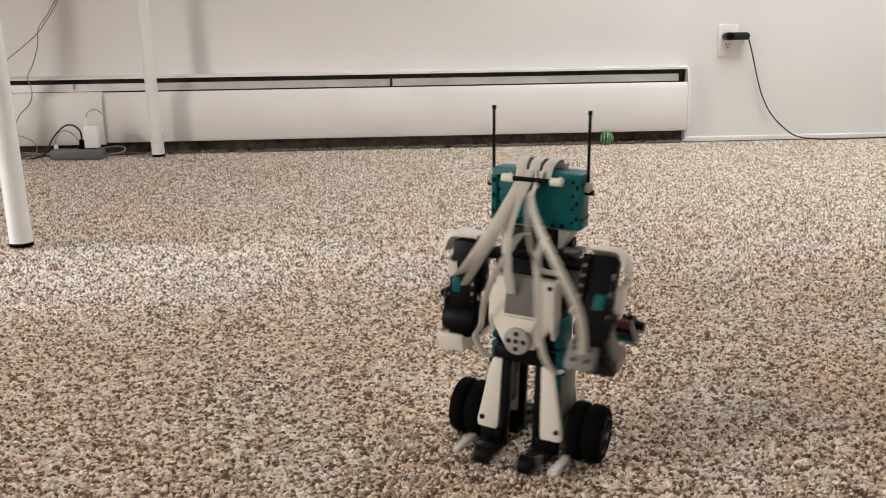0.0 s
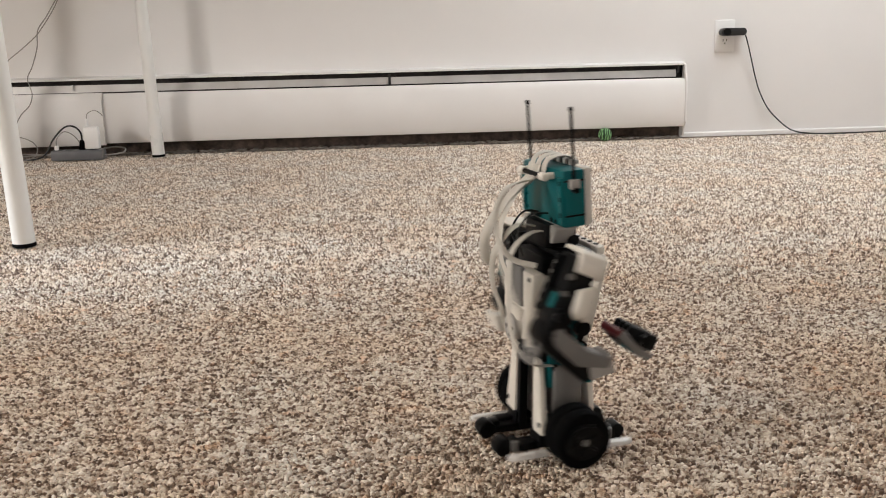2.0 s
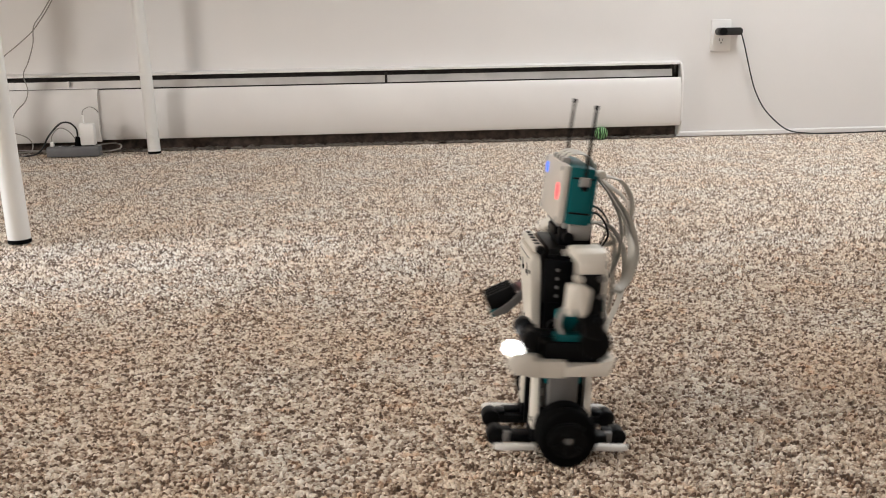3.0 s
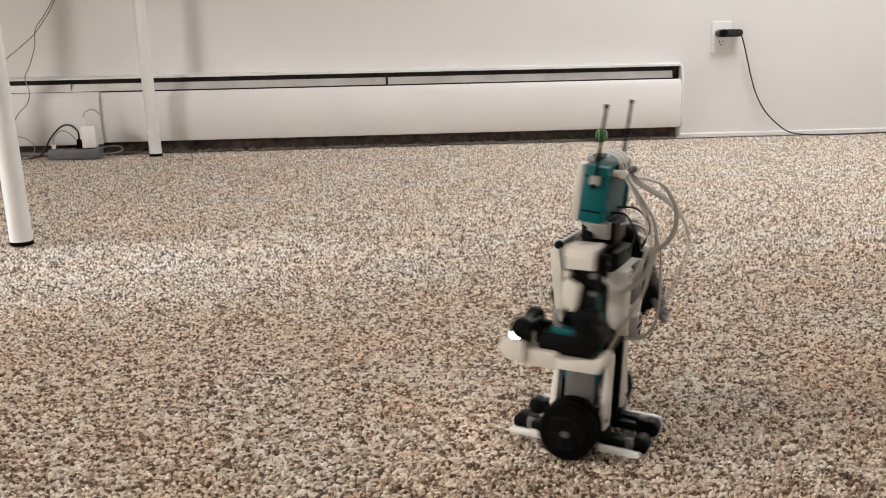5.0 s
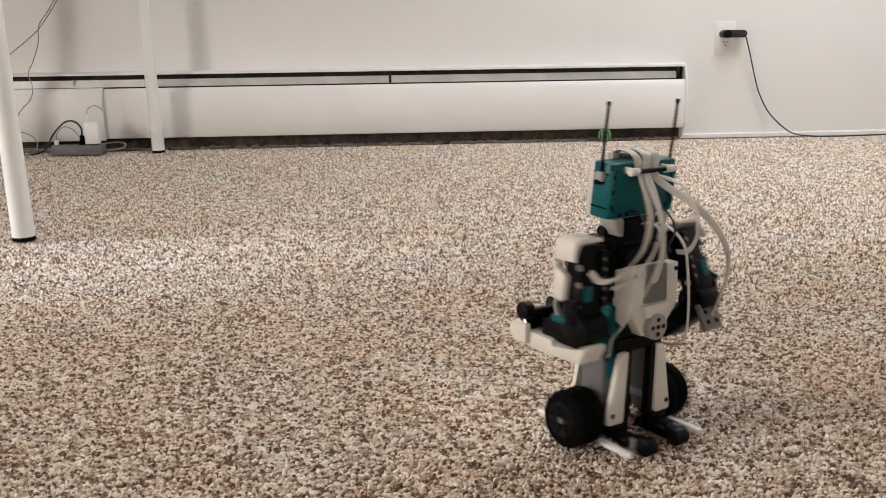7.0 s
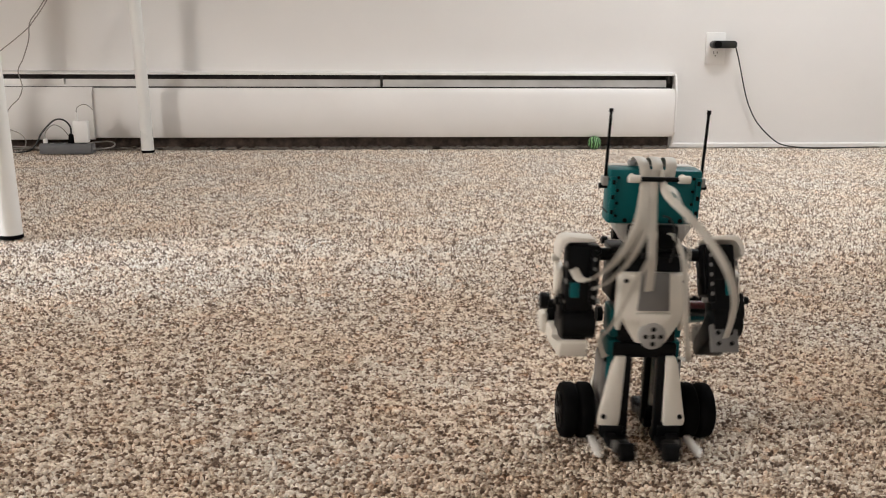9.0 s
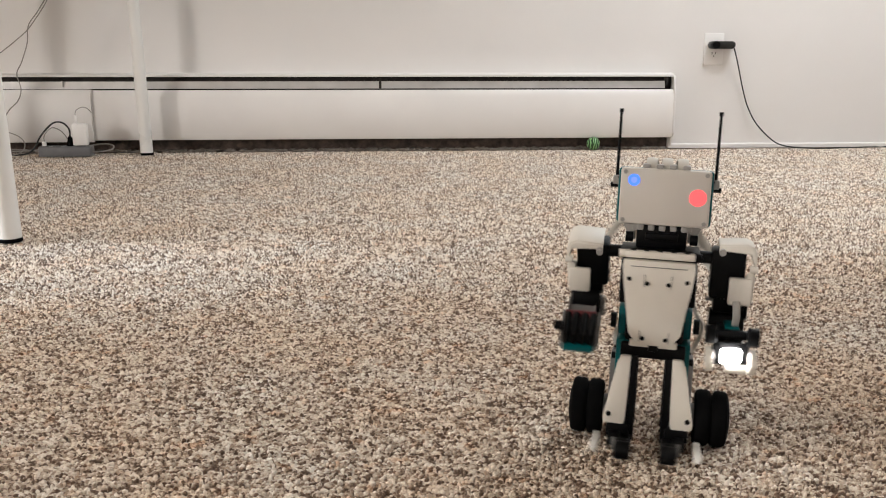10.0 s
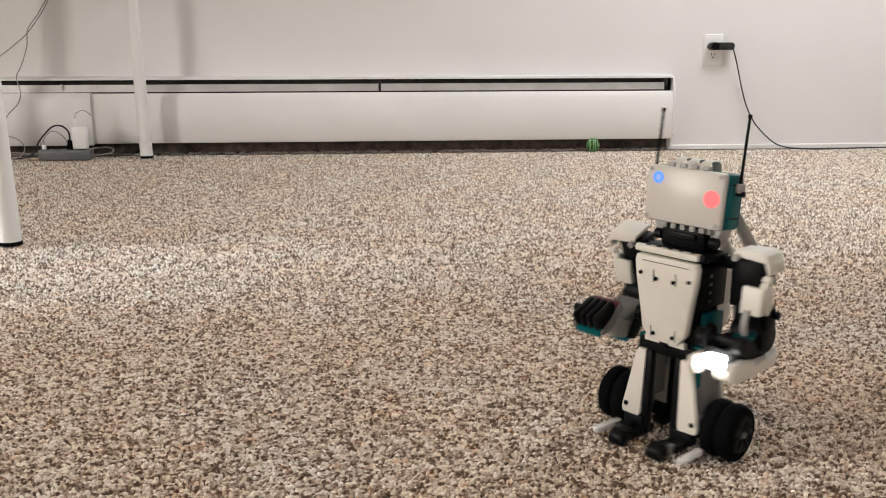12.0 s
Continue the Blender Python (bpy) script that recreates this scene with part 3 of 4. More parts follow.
    part("back_ridge", prism(B(), [(-0.017, 0.138), (0.017, 0.138), (0.013, 0.126), (-0.013, 0.126)], -0.035, -0.0405, "y", 0.0015), WHITE_ABS, back)
    disc = part("back_disc", rod(B(), (0, -0.033, 0.117), (0, -0.043, 0.117), 0.0125, seg=28, bev=0.0008), LIGHT_GREY_ABS, root, "grey round motor hub")
    pieces("disc_hole", pins(B(), [(0, -0.0432, 0.117), (0.007, -0.0432, 0.117), (-0.007, -0.0432, 0.117), (0, -0.0432, 0.124), (0, -0.0432, 0.110)], 0.0023, 0.0008), BLACK_ABS, disc)
    pieces("back_pin", pins(B(), [(-0.027, -0.0363, 0.168), (0.027, -0.0363, 0.168)], 0.0022, 0.001), BLACK_ABS, back)
    for s in (-1, 1):
        part("back_side", prism(B(), [(-0.014, 0.170), (-0.035, 0.174), (-0.035, 0.130), (-0.028, 0.118), (-0.014, 0.124)], s * 0.0275, s * 0.0315, "x", 0.001), WHITE_ABS, root)


def robot_shoulder(root, s, m):
    """The white pad and black upper arm; s = 1 is the robot's right. m swings it about the shoulder."""
    shell = [(-0.0150, 0.0125), (0.0100, 0.0145), (0.0165, 0.0115), (0.0195, 0.0040), (0.0195, -0.0060), (0.0165, -0.0060), (0.0160, 0.0040), (0.0130, 0.0085), (0.0090, 0.0105), (-0.0150, 0.0085)]
    bm = prism(B(), [(s * px, pz) for px, pz in shell], -0.0115, 0.0150, "y", 0.0012, m)
    prism(bm, [(s * px, pz) for px, pz in ((-0.0150, 0.0110), (0.0100, 0.0130), (0.0155, 0.0100), (0.0170, 0.0040), (0.0120, 0.0060), (-0.0150, 0.0065))], 0.0150, 0.0165, "y", 0.0006, m)
    part("shoulder_pad", bm, WHITE_ABS, root, "rounded off-white shoulder pad")
    bm = B()
    box(bm, (s * -0.005, 0.000, -0.018), (0.031, 0.020, 0.048), 0.0025, base=m)
    box(bm, (s * -0.002, -0.003, -0.042), (0.028, 0.018, 0.030), 0.003, base=m)
    part("upper_arm", bm, BLACK_ABS, root, "black upper arm motor")
    part("arm_shield", prism(B(), [(0.014, -0.012), (0.0165, -0.018), (0.013, -0.040), (0.008, -0.046), (0.003, -0.040), (0.000, -0.020)],
                             s * 0.011, s * 0.019, "x", 0.0025, m), WHITE_ABS, root, "off-white arm shield")
    part("arm_shield", box(B(), (s * 0.0065, 0.0165, -0.031), (0.021, 0.006, 0.026), 0.002, (6, 0, 0), m), WHITE_ABS, root, "off-white arm shield")
    part("shoulder_pin", rod(B(), (s * -0.012, 0.016, 0.006), (s * -0.012, 0.021, 0.006), 0.0032, base=m), LIGHT_GREY_ABS, root)
    part("arm_pin", rod(B(), (s * 0.014, 0.013, -0.010), (s * 0.021, 0.013, -0.010), 0.0034, base=m), WHITE_ABS, root)
    beam = part("arm_beam", box(B(), (s * -0.0145, -0.0125, -0.024), (0.0070, 0.0050, 0.052), 0.0015, base=m), BLACK_ABS, root, "black drilled beam")
    bm = B()
    for k in range(5):
        rod(bm, (s * -0.0145, -0.0150, -0.006 - 0.009 * k), (s * -0.0145, -0.0154, -0.006 - 0.009 * k), 0.0019, seg=10, base=m)
    pieces("beam_hole", bm, GREY_ABS, beam)
    cross = part("arm_axle", rod(B(), (s * -0.022, -0.0080, -0.047), (s * 0.020, -0.0080, -0.047), 0.0024, base=m), LIGHT_GREY_ABS, root, "light grey axle")
    part("axle_stop", rod(B(), (s * 0.0165, -0.0080, -0.047), (s * 0.0205, -0.0080, -0.047), 0.0040, base=m, bev=0.0006), BLACK_ABS, cross)
    part("elbow_bracket", prism(B(), [(-0.0105, -0.040), (-0.0125, -0.060), (-0.006, -0.066), (0.006, -0.060), (0.008, -0.044)], s * 0.0125, s * 0.0160, "x", 0.001, m), BLACK_ABS, root)
    bm = B()
    for z in (-0.012, -0.028):
        rod(bm, (s * -0.0200, 0.004, z), (s * -0.0215, 0.004, z), 0.003, seg=10, base=m)
        rod(bm, (s * 0.010, -0.009, z), (s * 0.0118, -0.009, z), 0.003, seg=10, base=m)
    pieces("arm_stud", bm, GREY_ABS, root)
    part("arm_teal", box(B(), (s * 0.003, -0.0115, -0.036), (0.009, 0.004, 0.014), 0.001, base=m), TEAL_ABS, root)


def lamp_arm(root):
    """The robot's left arm, with a lit gripper held forward."""
    x = -0.068
    robot_shoulder(root, -1, pose(x, -0.008, 0.190, -2, 0, 0))
    bm = rod(B(), (x - 0.014, -0.016, 0.121), (x + 0.018, -0.016, 0.121), 0.0140, seg=22, bev=0.001)
    box(bm, (x, 0.004, 0.112), (0.022, 0.050, 0.018), 0.002)
    box(bm, (x + 0.008, 0.022, 0.116), (0.008, 0.030, 0.022), 0.002)
    part("forearm", bm, BLACK_ABS, root, "black forearm motor")
    part("forearm_motor", box(B(), (x - 0.002, 0.006, 0.123), (0.014, 0.026, 0.008), 0.002), TEAL_ABS, root)
    part("forearm_rail", prism(B(), [(-0.035, 0.108), (-0.030, 0.110), (-0.024, 0.103), (0.010, 0.102), (0.010, 0.091), (-0.029, 0.092)],
                               x - 0.017, x + 0.010, "x", 0.002), WHITE_ABS, root, "off-white lower arm rail")
    part("forearm_rail", prism(B(), [(0.008, 0.106), (0.044, 0.106), (0.048, 0.100), (0.044, 0.090), (0.008, 0.089)], x - 0.017, x + 0.004, "x", 0.003), WHITE_ABS, root,
         "off-white lower arm rail")
    part("arm_link", sweep(B(), [(x - 0.004, 0.012, 0.150), (x - 0.005, 0.016, 0.136), (x - 0.004, 0.010, 0.122)], 0.007, 0.005), LIGHT_GREY_ABS, root)
    for dx in (-0.019, 0.018):
        part("gripper_roller", rod(B(), (x + dx - 0.005, 0.043, 0.126), (x + dx + 0.005, 0.043, 0.126), 0.0085, seg=18, bev=0.001), BLACK_ABS, root)
        part("gripper_finger", prism(B(), [(0.038, 0.114), (0.060, 0.112), (0.063, 0.104), (0.055, 0.094), (0.038, 0.094)], x + dx - 0.0035, x + dx + 0.0035, "x", 0.002), WHITE_ABS, root)
    part("gripper_lamp", box(B(), (x, 0.053, 0.110), (0.017, 0.009, 0.014), 0.003), GLOW_WHITE, root, "brightly glowing white lamp block")
    part("lamp_backing", box(B(), (x, 0.0455, 0.110), (0.032, 0.003, 0.022), 0.001), BLACK_ABS, root)
    part("gripper_bar", box(B(), (x, 0.036, 0.125), (0.034, 0.007, 0.008), 0.001), BLACK_ABS, root)


def fist_arm(root):
    """The robot's right arm, elbow back, with a black and teal fist held forward."""
    x = 0.068
    robot_shoulder(root, 1, pose(x, -0.008, 0.190, -24, 0, 0))
    bm = rod(B(), (x - 0.013, -0.033, 0.130), (x + 0.014, -0.033, 0.130), 0.0155, seg=22, bev=0.001)
    prism(bm, [(-0.048, 0.130), (-0.036, 0.112), (-0.006, 0.086), (0.006, 0.090), (0.0, 0.104), (-0.020, 0.120), (-0.026, 0.136)], x - 0.014, x + 0.013, "x", 0.002)
    part("forearm", bm, BLACK_ABS, root, "black bent forearm")
    part("forearm_cover", prism(B(), [(-0.040, 0.138), (-0.036, 0.124), (-0.014, 0.103), (0.016, 0.098), (0.020, 0.108), (-0.006, 0.114), (-0.024, 0.130), (-0.030, 0.142)],
                                x - 0.010, x + 0.0165, "x", 0.0025), GREY_ABS, root, "grey curved forearm cover")
    part("forearm_tip", box(B(), (x + 0.002, 0.010, 0.100), (0.026, 0.024, 0.018), 0.002, (12, 0, 0)), LIGHT_GREY_ABS, root)
    part("forearm_teal", box(B(), (x, -0.002, 0.093), (0.020, 0.018, 0.012), 0.002, (-30, 0, 0)), TEAL_ABS, root)
    plate = part("elbow_plate", box(B(), (x - 0.004, -0.0495, 0.118), (0.026, 0.005, 0.026), 0.0015, (-28, 0, 0)), GREY_ABS, root, "grey motor end plate")
    tilt = pose(x - 0.004, -0.0495, 0.118, -28, 0, 0)
    pieces("plate_hole", pins(B(), [(-0.006, -0.0028, 0.005), (0.006, -0.0028, 0.005), (-0.006, -0.0028, -0.005), (0.006, -0.0028, -0.005)], 0.0022, 0.001, tilt), BLACK_ABS, plate)
    wrist = pose(x, 0.045, 0.119, -26, 0, 0) @ Matrix.Diagonal((0.87, 0.87, 0.87, 1))
    bm = B()
    for i in range(4):
        box(bm, (-0.0135 + 0.009 * i, 0.002, 0.004), (0.0078, 0.036, 0.018), 0.003, base=wrist)
    box(bm, (0, -0.002, -0.003), (0.034, 0.030, 0.012), 0.002, base=wrist)
    part("fist", bm, BLACK_ABS, root, "black ribbed fist")
    part("fist_tip", box(B(), (0, 0.012, -0.0105), (0.033, 0.018, 0.007), 0.002, base=wrist), TEAL_ABS, root, "teal palm piece")
    for s in (-1, 1):
        part("fist_side", prism(B(), [(-0.026, -0.004), (0.002, -0.014), (0.018, -0.012), (0.020, -0.006), (-0.004, -0.004), (-0.024, 0.006)], s * 0.0172, s * 0.0205, "x", 0.001, wrist), GREY_ABS, root)
    part("fist_peg", rod(B(), (0.018, 0.0, 0.004), (0.027, 0.0, 0.004), 0.0045, base=wrist), BLACK_ABS, root)
    part("wrist_pin", rod(B(), (-0.016, -0.024, 0.0), (0.018, -0.024, 0.0), 0.004, base=wrist), RED_DARK, root, "dark red wrist axle")


def robot_hips(root):
    part("hip_beam", box(B(), (0, 0, 0.0965), (0.060, 0.046, 0.014), 0.0015), BLACK_ABS, root, "black hip beam")
    part("hip_front", box(B(), (0, 0.0245, 0.105), (0.044, 0.006, 0.006), 0.001), WHITE_ABS, root)
    part("hip_clip", box(B(), (0, 0.0265, 0.103), (0.009, 0.006, 0.008), 0.001), BLACK_ABS, root)
    for s in (-1, 1):
        part("hip_motor", box(B(), (s * 0.0275, 0.0, 0.085), (0.014, 0.036, 0.040), 0.002), TEAL_ABS, root, "teal hip motor")
        part("hip_pin", rod(B(), (s * 0.033, 0.010, 0.085), (s * 0.038, 0.010, 0.085), 0.0042), BLACK_ABS, root)
        part("hip_pin", rod(B(), (s * 0.033, -0.012, 0.085), (s * 0.037, -0.012, 0.085), 0.0035), BLACK_ABS, root)


def robot_leg(root, s):
    part("leg_motor", box(B(), (s * 0.0295, 0.0, 0.063), (0.019, 0.028, 0.048), 0.002), GREY_ABS, root, "grey leg motor")
    part("leg_motor_cap", box(B(), (s * 0.033, 0.002, 0.035), (0.012, 0.018, 0.014), 0.002), LIGHT_GREY_ABS, root)
    for f in (-1, 1):
        panel = part("leg_panel", prism(B(), [(s * 0.0190, 0.092), (s * 0.0285, 0.092), (s * 0.0305, 0.087), (s * 0.0425, 0.028), (s * 0.0415, 0.0225), (s * 0.0230, 0.021), (s * 0.0210, 0.026)],
                                        f * 0.0215, f * 0.0275, "y", 0.0015, Matrix.Translation((0, 0, 0))), WHITE_ABS, root, "tapered off-white leg panel")
        part("panel_pin", rod(B(), (s * 0.037, f * 0.0272, 0.032), (s * 0.037, f * 0.0284, 0.032), 0.0025), BLACK_ABS, panel)
        part("leg_edge", prism(B(), [(s * 0.029, 0.088), (s * 0.0315, 0.085), (s * 0.0425, 0.027), (s * 0.040, 0.024)], f * 0.0215, f * 0.0265, "y", 0.0006), WHITE_ABS, root)
        part("leg_beam", box(B(), (s * 0.0162, f * 0.0215, 0.049), (0.007, 0.008, 0.086), 0.001), BLACK_ABS, root, "black inner leg beam")
        part("ankle", box(B(), (s * 0.0275, f * 0.022, 0.0165), (0.022, 0.012, 0.013), 0.0015), BLACK_ABS, root)
        # foot half: beam, end roller and white skid fin
        bm = box(B(), (s * 0.0215, f * 0.033, 0.0085), (0.015, 0.048, 0.008), 0.0015)
        box(bm, (s * 0.030, f * 0.036, 0.0115), (0.012, 0.020, 0.008), 0.0015)
        box(bm, (s * 0.022, f * 0.050, 0.0125), (0.012, 0.012, 0.008), 0.0015)
        foot = part("foot", bm, BLACK_ABS, root, "black foot beam")
        part("foot_roller", rod(B(), (s * 0.0135, f * 0.058, 0.0095), (s * 0.0285, f * 0.058, 0.0095), 0.0085, seg=18, bev=0.001), BLACK_ABS, foot)
        part("foot_bracket", box(B(), (s * 0.028, f * 0.048, 0.011), (0.008, 0.008, 0.010), 0.001), GREY_ABS, foot)
        part("skid_fin", prism(B(), [(s * 0.0430, f * 0.0235), (s * 0.0505, f * 0.0235), (s * 0.0515, f * 0.056), (s * 0.0490, f * 0.064), (s * 0.0440, f * 0.061)], 0.0060, 0.0115, "z", 0.0015),
             SKID_WHITE_LIT, foot, "white skid fin")
    part("wheel_motor", rod(B(), (s * 0.030, 0, 0.0275), (s * 0.0435, 0, 0.0275), 0.013, seg=22), GREY_ABS, root)


WHEEL_R, TRACK = 0.0275, 0.0588


def robot_wheel(root, s):
    """Black double-bead tyre on a dark rim, on its own axle so that it can turn."""
    bm = B()
    prof = [(0.017, -0.016), (0.0235, -0.0165), (0.0262, -0.0150), (0.0275, -0.0115), (0.0275, -0.0045), (0.0262, -0.0018), (0.0238, -0.0006), (0.0238, 0.0006),
            (0.0262, 0.0018), (0.0275, 0.0045), (0.0275, 0.0115), (0.0262, 0.0150), (0.0235, 0.0165), (0.017, 0.016)]
    lathe(bm, [(radius, 0.94 * w) for radius, w in prof], seg=48)
    tyre = part("wheel", bm, RUBBER, root, "black double-ridged rubber wheel")
    part("rim", lathe(B(), [(0.0172, s * 0.0150), (0.0172, s * 0.0168), (0.0155, s * 0.0172), (0.0145, s * 0.0162)], seg=36), BLACK_ABS, tyre)
    for k in range(6):
        a = k * math.pi / 3
        bm = B()
        box(bm, (s * 0.0165, 0.0095 * math.cos(a), 0.0095 * math.sin(a)), (0.002, 0.011, 0.003), 0.0006, (math.degrees(a), 0, 0))
        part("spoke", bm, BLACK_ABS, tyre)
    part("axle_cap", rod(B(), (s * 0.015, 0, 0), (s * 0.0185, 0, 0), 0.003), GREY_ABS, tyre)
    tyre.matrix_basis = pose(s * TRACK, 0, WHEEL_R)
    return tyre


def robot_cables(root):
    lines = [  # from the head's back down to the motors: points, width, the way the ribbon's breadth lies
        ([(-0.012, -0.019, 0.268), (-0.013, -0.023, 0.256), (-0.017, -0.035, 0.240), (-0.024, -0.047, 0.220), (-0.038, -0.052, 0.195), (-0.056, -0.044, 0.174), (-0.068, -0.034, 0.168), (-0.074, -0.026, 0.176)],
         0.0090, (0.9, 0.2, 0.3)),
        ([(-0.007, -0.019, 0.268), (-0.008, -0.023, 0.256), (-0.013, -0.038, 0.240), (-0.018, -0.053, 0.219), (-0.030, -0.058, 0.194), (-0.045, -0.050, 0.172), (-0.056, -0.036, 0.160)],
         0.0090, (0.8, 0.5, 0.2)),
        ([(-0.004, -0.019, 0.268), (-0.005, -0.024, 0.256), (-0.008, -0.036, 0.240), (-0.010, -0.048, 0.216), (-0.009, -0.050, 0.190), (-0.008, -0.046, 0.172), (-0.007, -0.041, 0.160)],
         0.0085, (1.0, 0.1, 0.0)),
        ([(0.006, -0.019, 0.268), (0.004, -0.024, 0.255), (0.006, -0.038, 0.246), (0.019, -0.058, 0.232), (0.036, -0.070, 0.212), (0.052, -0.073, 0.188), (0.063, -0.067, 0.163), (0.066, -0.059, 0.141), (0.065, -0.052, 0.120)],
         0.0075, (0.75, 0.05, 0.65)),
        ([(0.014, -0.006, 0.207), (0.016, -0.030, 0.209), (0.019, -0.050, 0.194), (0.023, -0.054, 0.166), (0.026, -0.055, 0.134), (0.031, -0.050, 0.108), (0.037, -0.036, 0.092), (0.035, -0.016, 0.088)],
         0.0065, (0.9, 0.4, 0.0)),
        ([(-0.002, -0.014, 0.210), (-0.004, -0.036, 0.212), (-0.010, -0.050, 0.196), (-0.020, -0.053, 0.176), (-0.030, -0.048, 0.150), (-0.038, -0.036, 0.124), (-0.046, -0.030, 0.110), (-0.040, -0.022, 0.092), (-0.034, -0.014, 0.088)],
         0.0060, (0.8, 0.6, 0.0)),
        ([(0.004, -0.019, 0.268), (0.006, -0.026, 0.256), (0.009, -0.050, 0.250), (0.014, -0.064, 0.230), (0.019, -0.064, 0.206), (0.024, -0.052, 0.188), (0.032, -0.032, 0.182)],
         0.0050, (0.2, 0.9, 0.3)),
    ]
    for pts in ([(0.010, -0.010, 0.224), (0.012, -0.030, 0.224), (0.014, -0.043, 0.208), (0.012, -0.036, 0.186)],
                [(-0.012, -0.010, 0.222), (-0.014, -0.026, 0.222), (-0.016, -0.036, 0.205), (-0.012, -0.030, 0.188)]):
        part("neck_wire", sweep(B(), pts, 0.0020, 0.0020, n=6), CABLE_BLACK, root, "thin black wire at the neck")
    for pts, w, side in lines:
        part("cable", sweep(B(), pts, w, 0.0018, side=side, n=7), CABLE_WHITE, root, "off-white flat ribbon cable")


robot = tagged(new("toy_robot"), "white, black and teal plastic brick robot on two wheels", "robot")
robot_head(robot)
robot_neck(robot)
robot_torso(robot)
lamp_arm(robot)
fist_arm(robot)
robot_hips(robot)
for side in (-1, 1):
    robot_leg(robot, side)
wheel_right = robot_wheel(robot, 1)
wheel_left = robot_wheel(robot, -1)
robot_cables(robot)

# seconds, place on the carpet, turn and lean in degrees
SPIN = [(0.0, 0.010, 0.450, -31, 2.4), (0.5, 0.013, 0.450, -133, 3.5), (1.0, 0.018, 0.454, -236, 3.2), (1.5, 0.027, 0.450, -333, 1.5), (2.0, 0.030, 0.446, -435, 1.4), (2.5, 0.043, 0.452, -534, 0.9),
        (3.0, 0.038, 0.447, -630, 3.4), (4.0, 0.058, 0.448, -823, 1.6), (5.0, 0.073, 0.446, -1019, 2.8), (5.5, 0.081, 0.452, -1118, 1.7), (6.0, 0.085, 0.452, -1213, 1.6), (6.5, 0.091, 0.453, -1314, 2.3),
        (7.0, 0.102, 0.450, -1408, 1.5), (8.0, 0.118, 0.450, -1605, 1.5), (9.0, 0.130, 0.450, -1801, 1.3), (9.5, 0.129, 0.446, -1897, 3.0), (10.0, 0.145, 0.449, -1998, 1.3), (10.5, 0.144, 0.447, -2091, 2.9),
        (11.0, 0.158, 0.449, -2196, 1.5), (11.5, 0.164, 0.450, -2293, 1.6), (12.0, 0.170, 0.450, -2391, 1.8)]


def spin_at(t):
    """Place and turn at t, on a smooth line through the rows of SPIN."""
    i = max(k for k in range(len(SPIN) - 1) if SPIN[k][0] <= t)
    a, b = SPIN[i], SPIN[i + 1]
    p, q = SPIN[max(i - 1, 0)], SPIN[min(i + 2, len(SPIN) - 1)]
    h = b[0] - a[0]
    u = (t - a[0]) / h
    out = []
    for k in (1, 2, 3, 4):
        m0 = (b[k] - p[k]) / (b[0] - p[0]) * h
        m1 = (q[k] - a[k]) / (q[0] - a[0]) * h
        out.append((2 * u ** 3 - 3 * u * u + 1) * a[k] + (u ** 3 - 2 * u * u + u) * m0 + (3 * u * u - 2 * u ** 3) * b[k] + (u ** 3 - u * u) * m1)
    return out


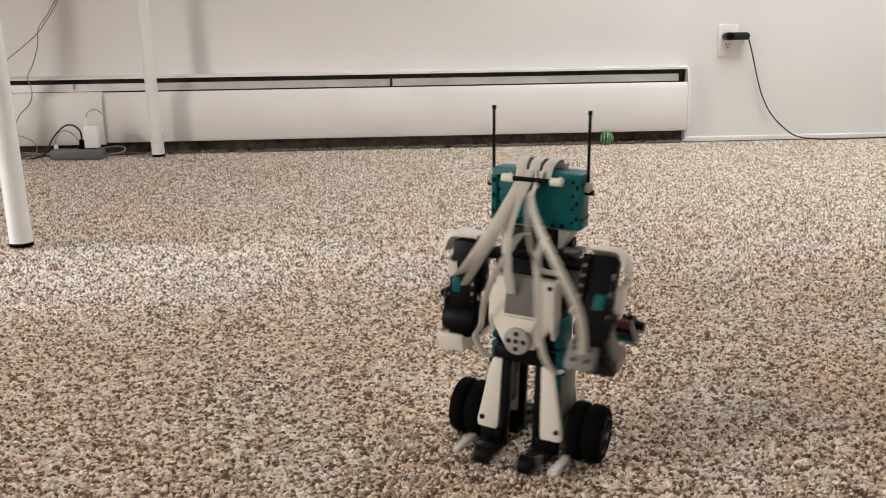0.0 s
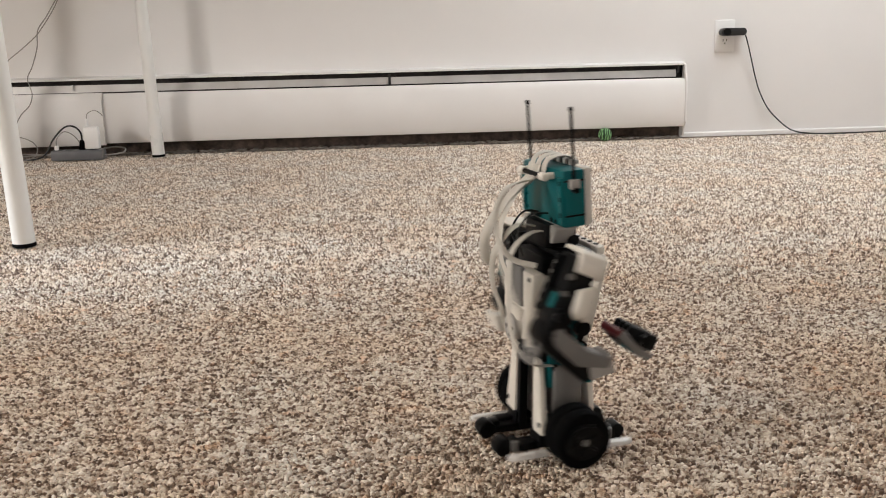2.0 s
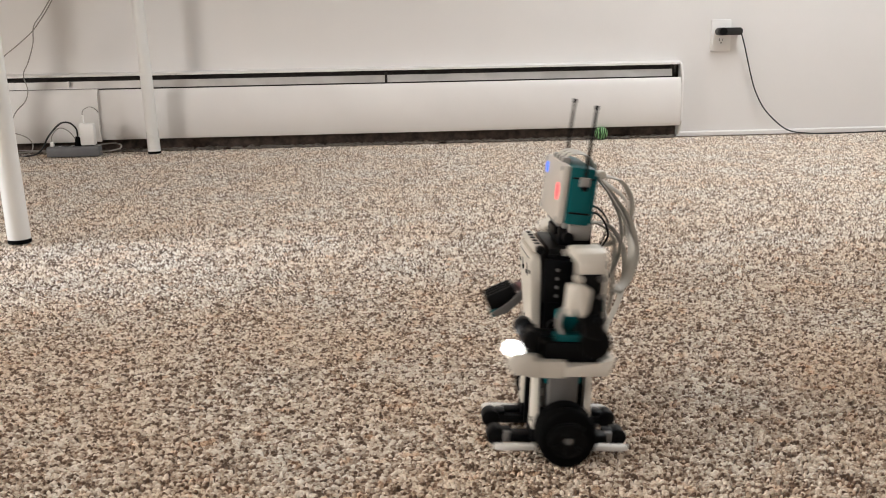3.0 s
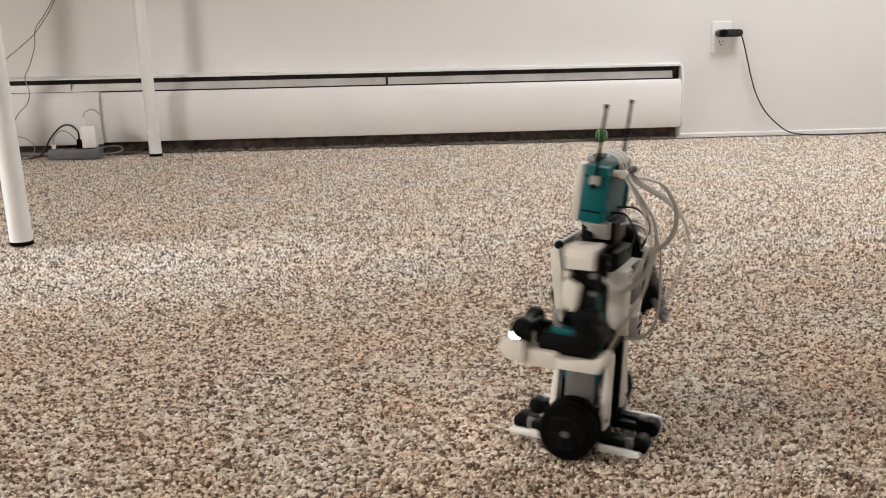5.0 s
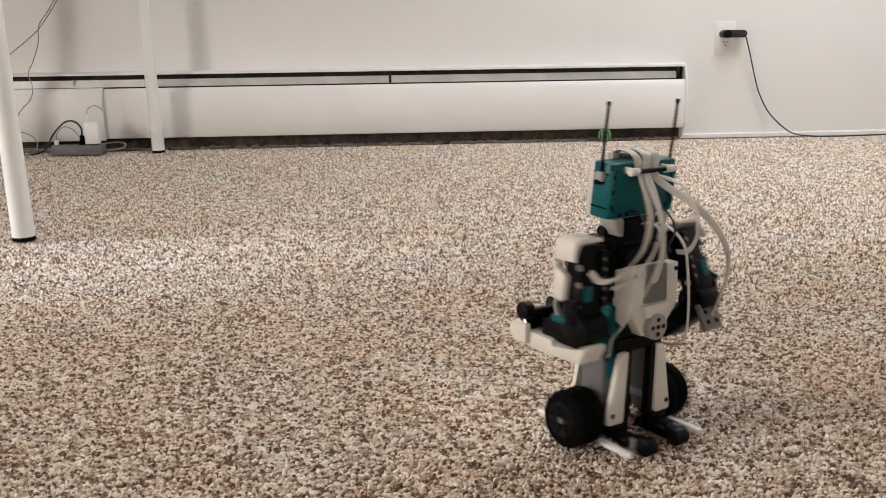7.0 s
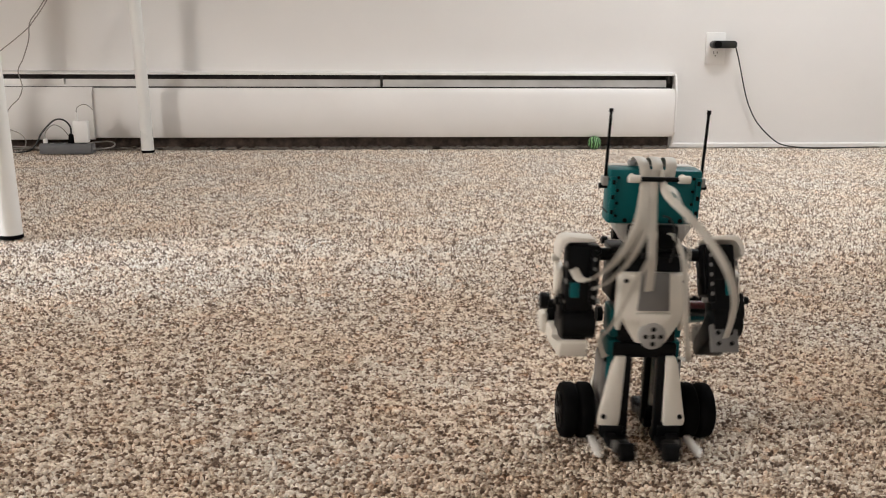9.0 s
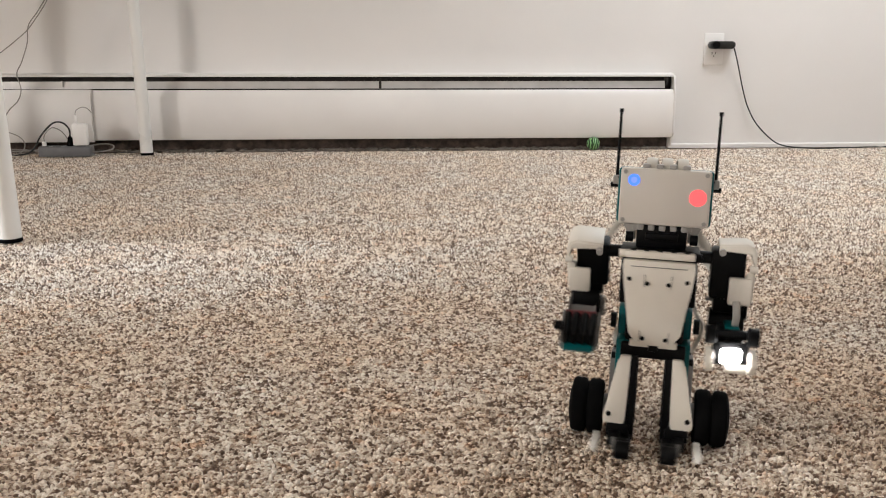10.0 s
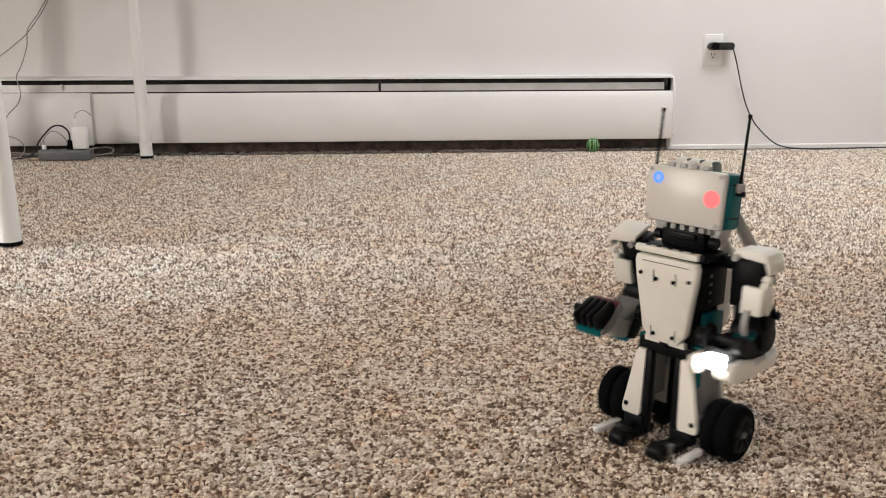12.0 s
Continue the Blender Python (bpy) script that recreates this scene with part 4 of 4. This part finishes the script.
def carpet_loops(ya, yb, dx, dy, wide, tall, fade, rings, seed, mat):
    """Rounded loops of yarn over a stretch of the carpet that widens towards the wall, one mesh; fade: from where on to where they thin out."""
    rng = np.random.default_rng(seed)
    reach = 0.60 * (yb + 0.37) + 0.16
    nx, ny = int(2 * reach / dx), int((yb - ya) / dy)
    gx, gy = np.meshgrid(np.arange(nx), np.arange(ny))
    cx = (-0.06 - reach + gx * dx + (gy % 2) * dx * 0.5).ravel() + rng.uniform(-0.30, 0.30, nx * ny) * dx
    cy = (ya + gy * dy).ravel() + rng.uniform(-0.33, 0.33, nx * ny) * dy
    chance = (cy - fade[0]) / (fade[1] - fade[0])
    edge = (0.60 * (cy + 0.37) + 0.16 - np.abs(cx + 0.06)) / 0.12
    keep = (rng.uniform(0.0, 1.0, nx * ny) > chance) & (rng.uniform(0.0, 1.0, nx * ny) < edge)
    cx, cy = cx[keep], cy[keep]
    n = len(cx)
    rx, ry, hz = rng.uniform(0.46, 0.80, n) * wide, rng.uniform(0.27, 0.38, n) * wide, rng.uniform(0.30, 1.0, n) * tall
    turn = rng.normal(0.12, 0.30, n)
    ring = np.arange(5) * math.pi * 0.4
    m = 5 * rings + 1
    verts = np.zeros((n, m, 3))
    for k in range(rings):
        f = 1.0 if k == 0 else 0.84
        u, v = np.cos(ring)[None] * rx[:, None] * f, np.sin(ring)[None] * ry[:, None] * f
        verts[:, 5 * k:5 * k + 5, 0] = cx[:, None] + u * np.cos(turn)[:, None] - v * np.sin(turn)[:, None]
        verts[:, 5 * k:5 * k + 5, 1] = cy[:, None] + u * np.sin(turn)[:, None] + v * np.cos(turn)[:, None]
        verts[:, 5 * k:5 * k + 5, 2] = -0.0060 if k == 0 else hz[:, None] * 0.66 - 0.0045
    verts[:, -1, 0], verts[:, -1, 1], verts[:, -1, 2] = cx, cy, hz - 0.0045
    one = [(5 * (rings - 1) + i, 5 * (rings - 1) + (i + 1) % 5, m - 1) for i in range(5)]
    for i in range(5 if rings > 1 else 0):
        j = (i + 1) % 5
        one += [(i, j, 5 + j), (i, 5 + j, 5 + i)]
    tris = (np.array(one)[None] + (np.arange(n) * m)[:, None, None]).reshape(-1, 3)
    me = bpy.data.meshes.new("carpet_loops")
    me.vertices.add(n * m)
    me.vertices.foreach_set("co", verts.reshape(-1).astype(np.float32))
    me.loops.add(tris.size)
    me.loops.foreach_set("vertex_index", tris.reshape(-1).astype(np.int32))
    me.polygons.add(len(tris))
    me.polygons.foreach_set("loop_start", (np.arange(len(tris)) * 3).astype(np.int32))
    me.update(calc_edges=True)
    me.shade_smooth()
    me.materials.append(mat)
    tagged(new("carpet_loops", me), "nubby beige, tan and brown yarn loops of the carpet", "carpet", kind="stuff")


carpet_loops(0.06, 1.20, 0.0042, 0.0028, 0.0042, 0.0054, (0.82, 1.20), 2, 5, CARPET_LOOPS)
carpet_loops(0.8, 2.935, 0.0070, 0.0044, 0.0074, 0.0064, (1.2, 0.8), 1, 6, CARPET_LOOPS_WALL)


def motions():
    rows, left, right = [], [], []
    start = spin_at(0.0)[2]
    for k in range(121):
        t = k / 10
        x, y, turn, lean = spin_at(t)
        rows.append((t, pose(x, y, 0, 0, lean) @ pose(0, 0, 0, 0, 0, turn)))
        roll = (start - turn) * TRACK / WHEEL_R
        left.append((t, pose(-TRACK, 0, WHEEL_R, -roll)))
        right.append((t, pose(TRACK, 0, WHEEL_R, roll)))
    walk(robot, rows)
    walk(wheel_left, left)
    walk(wheel_right, right)


motions()
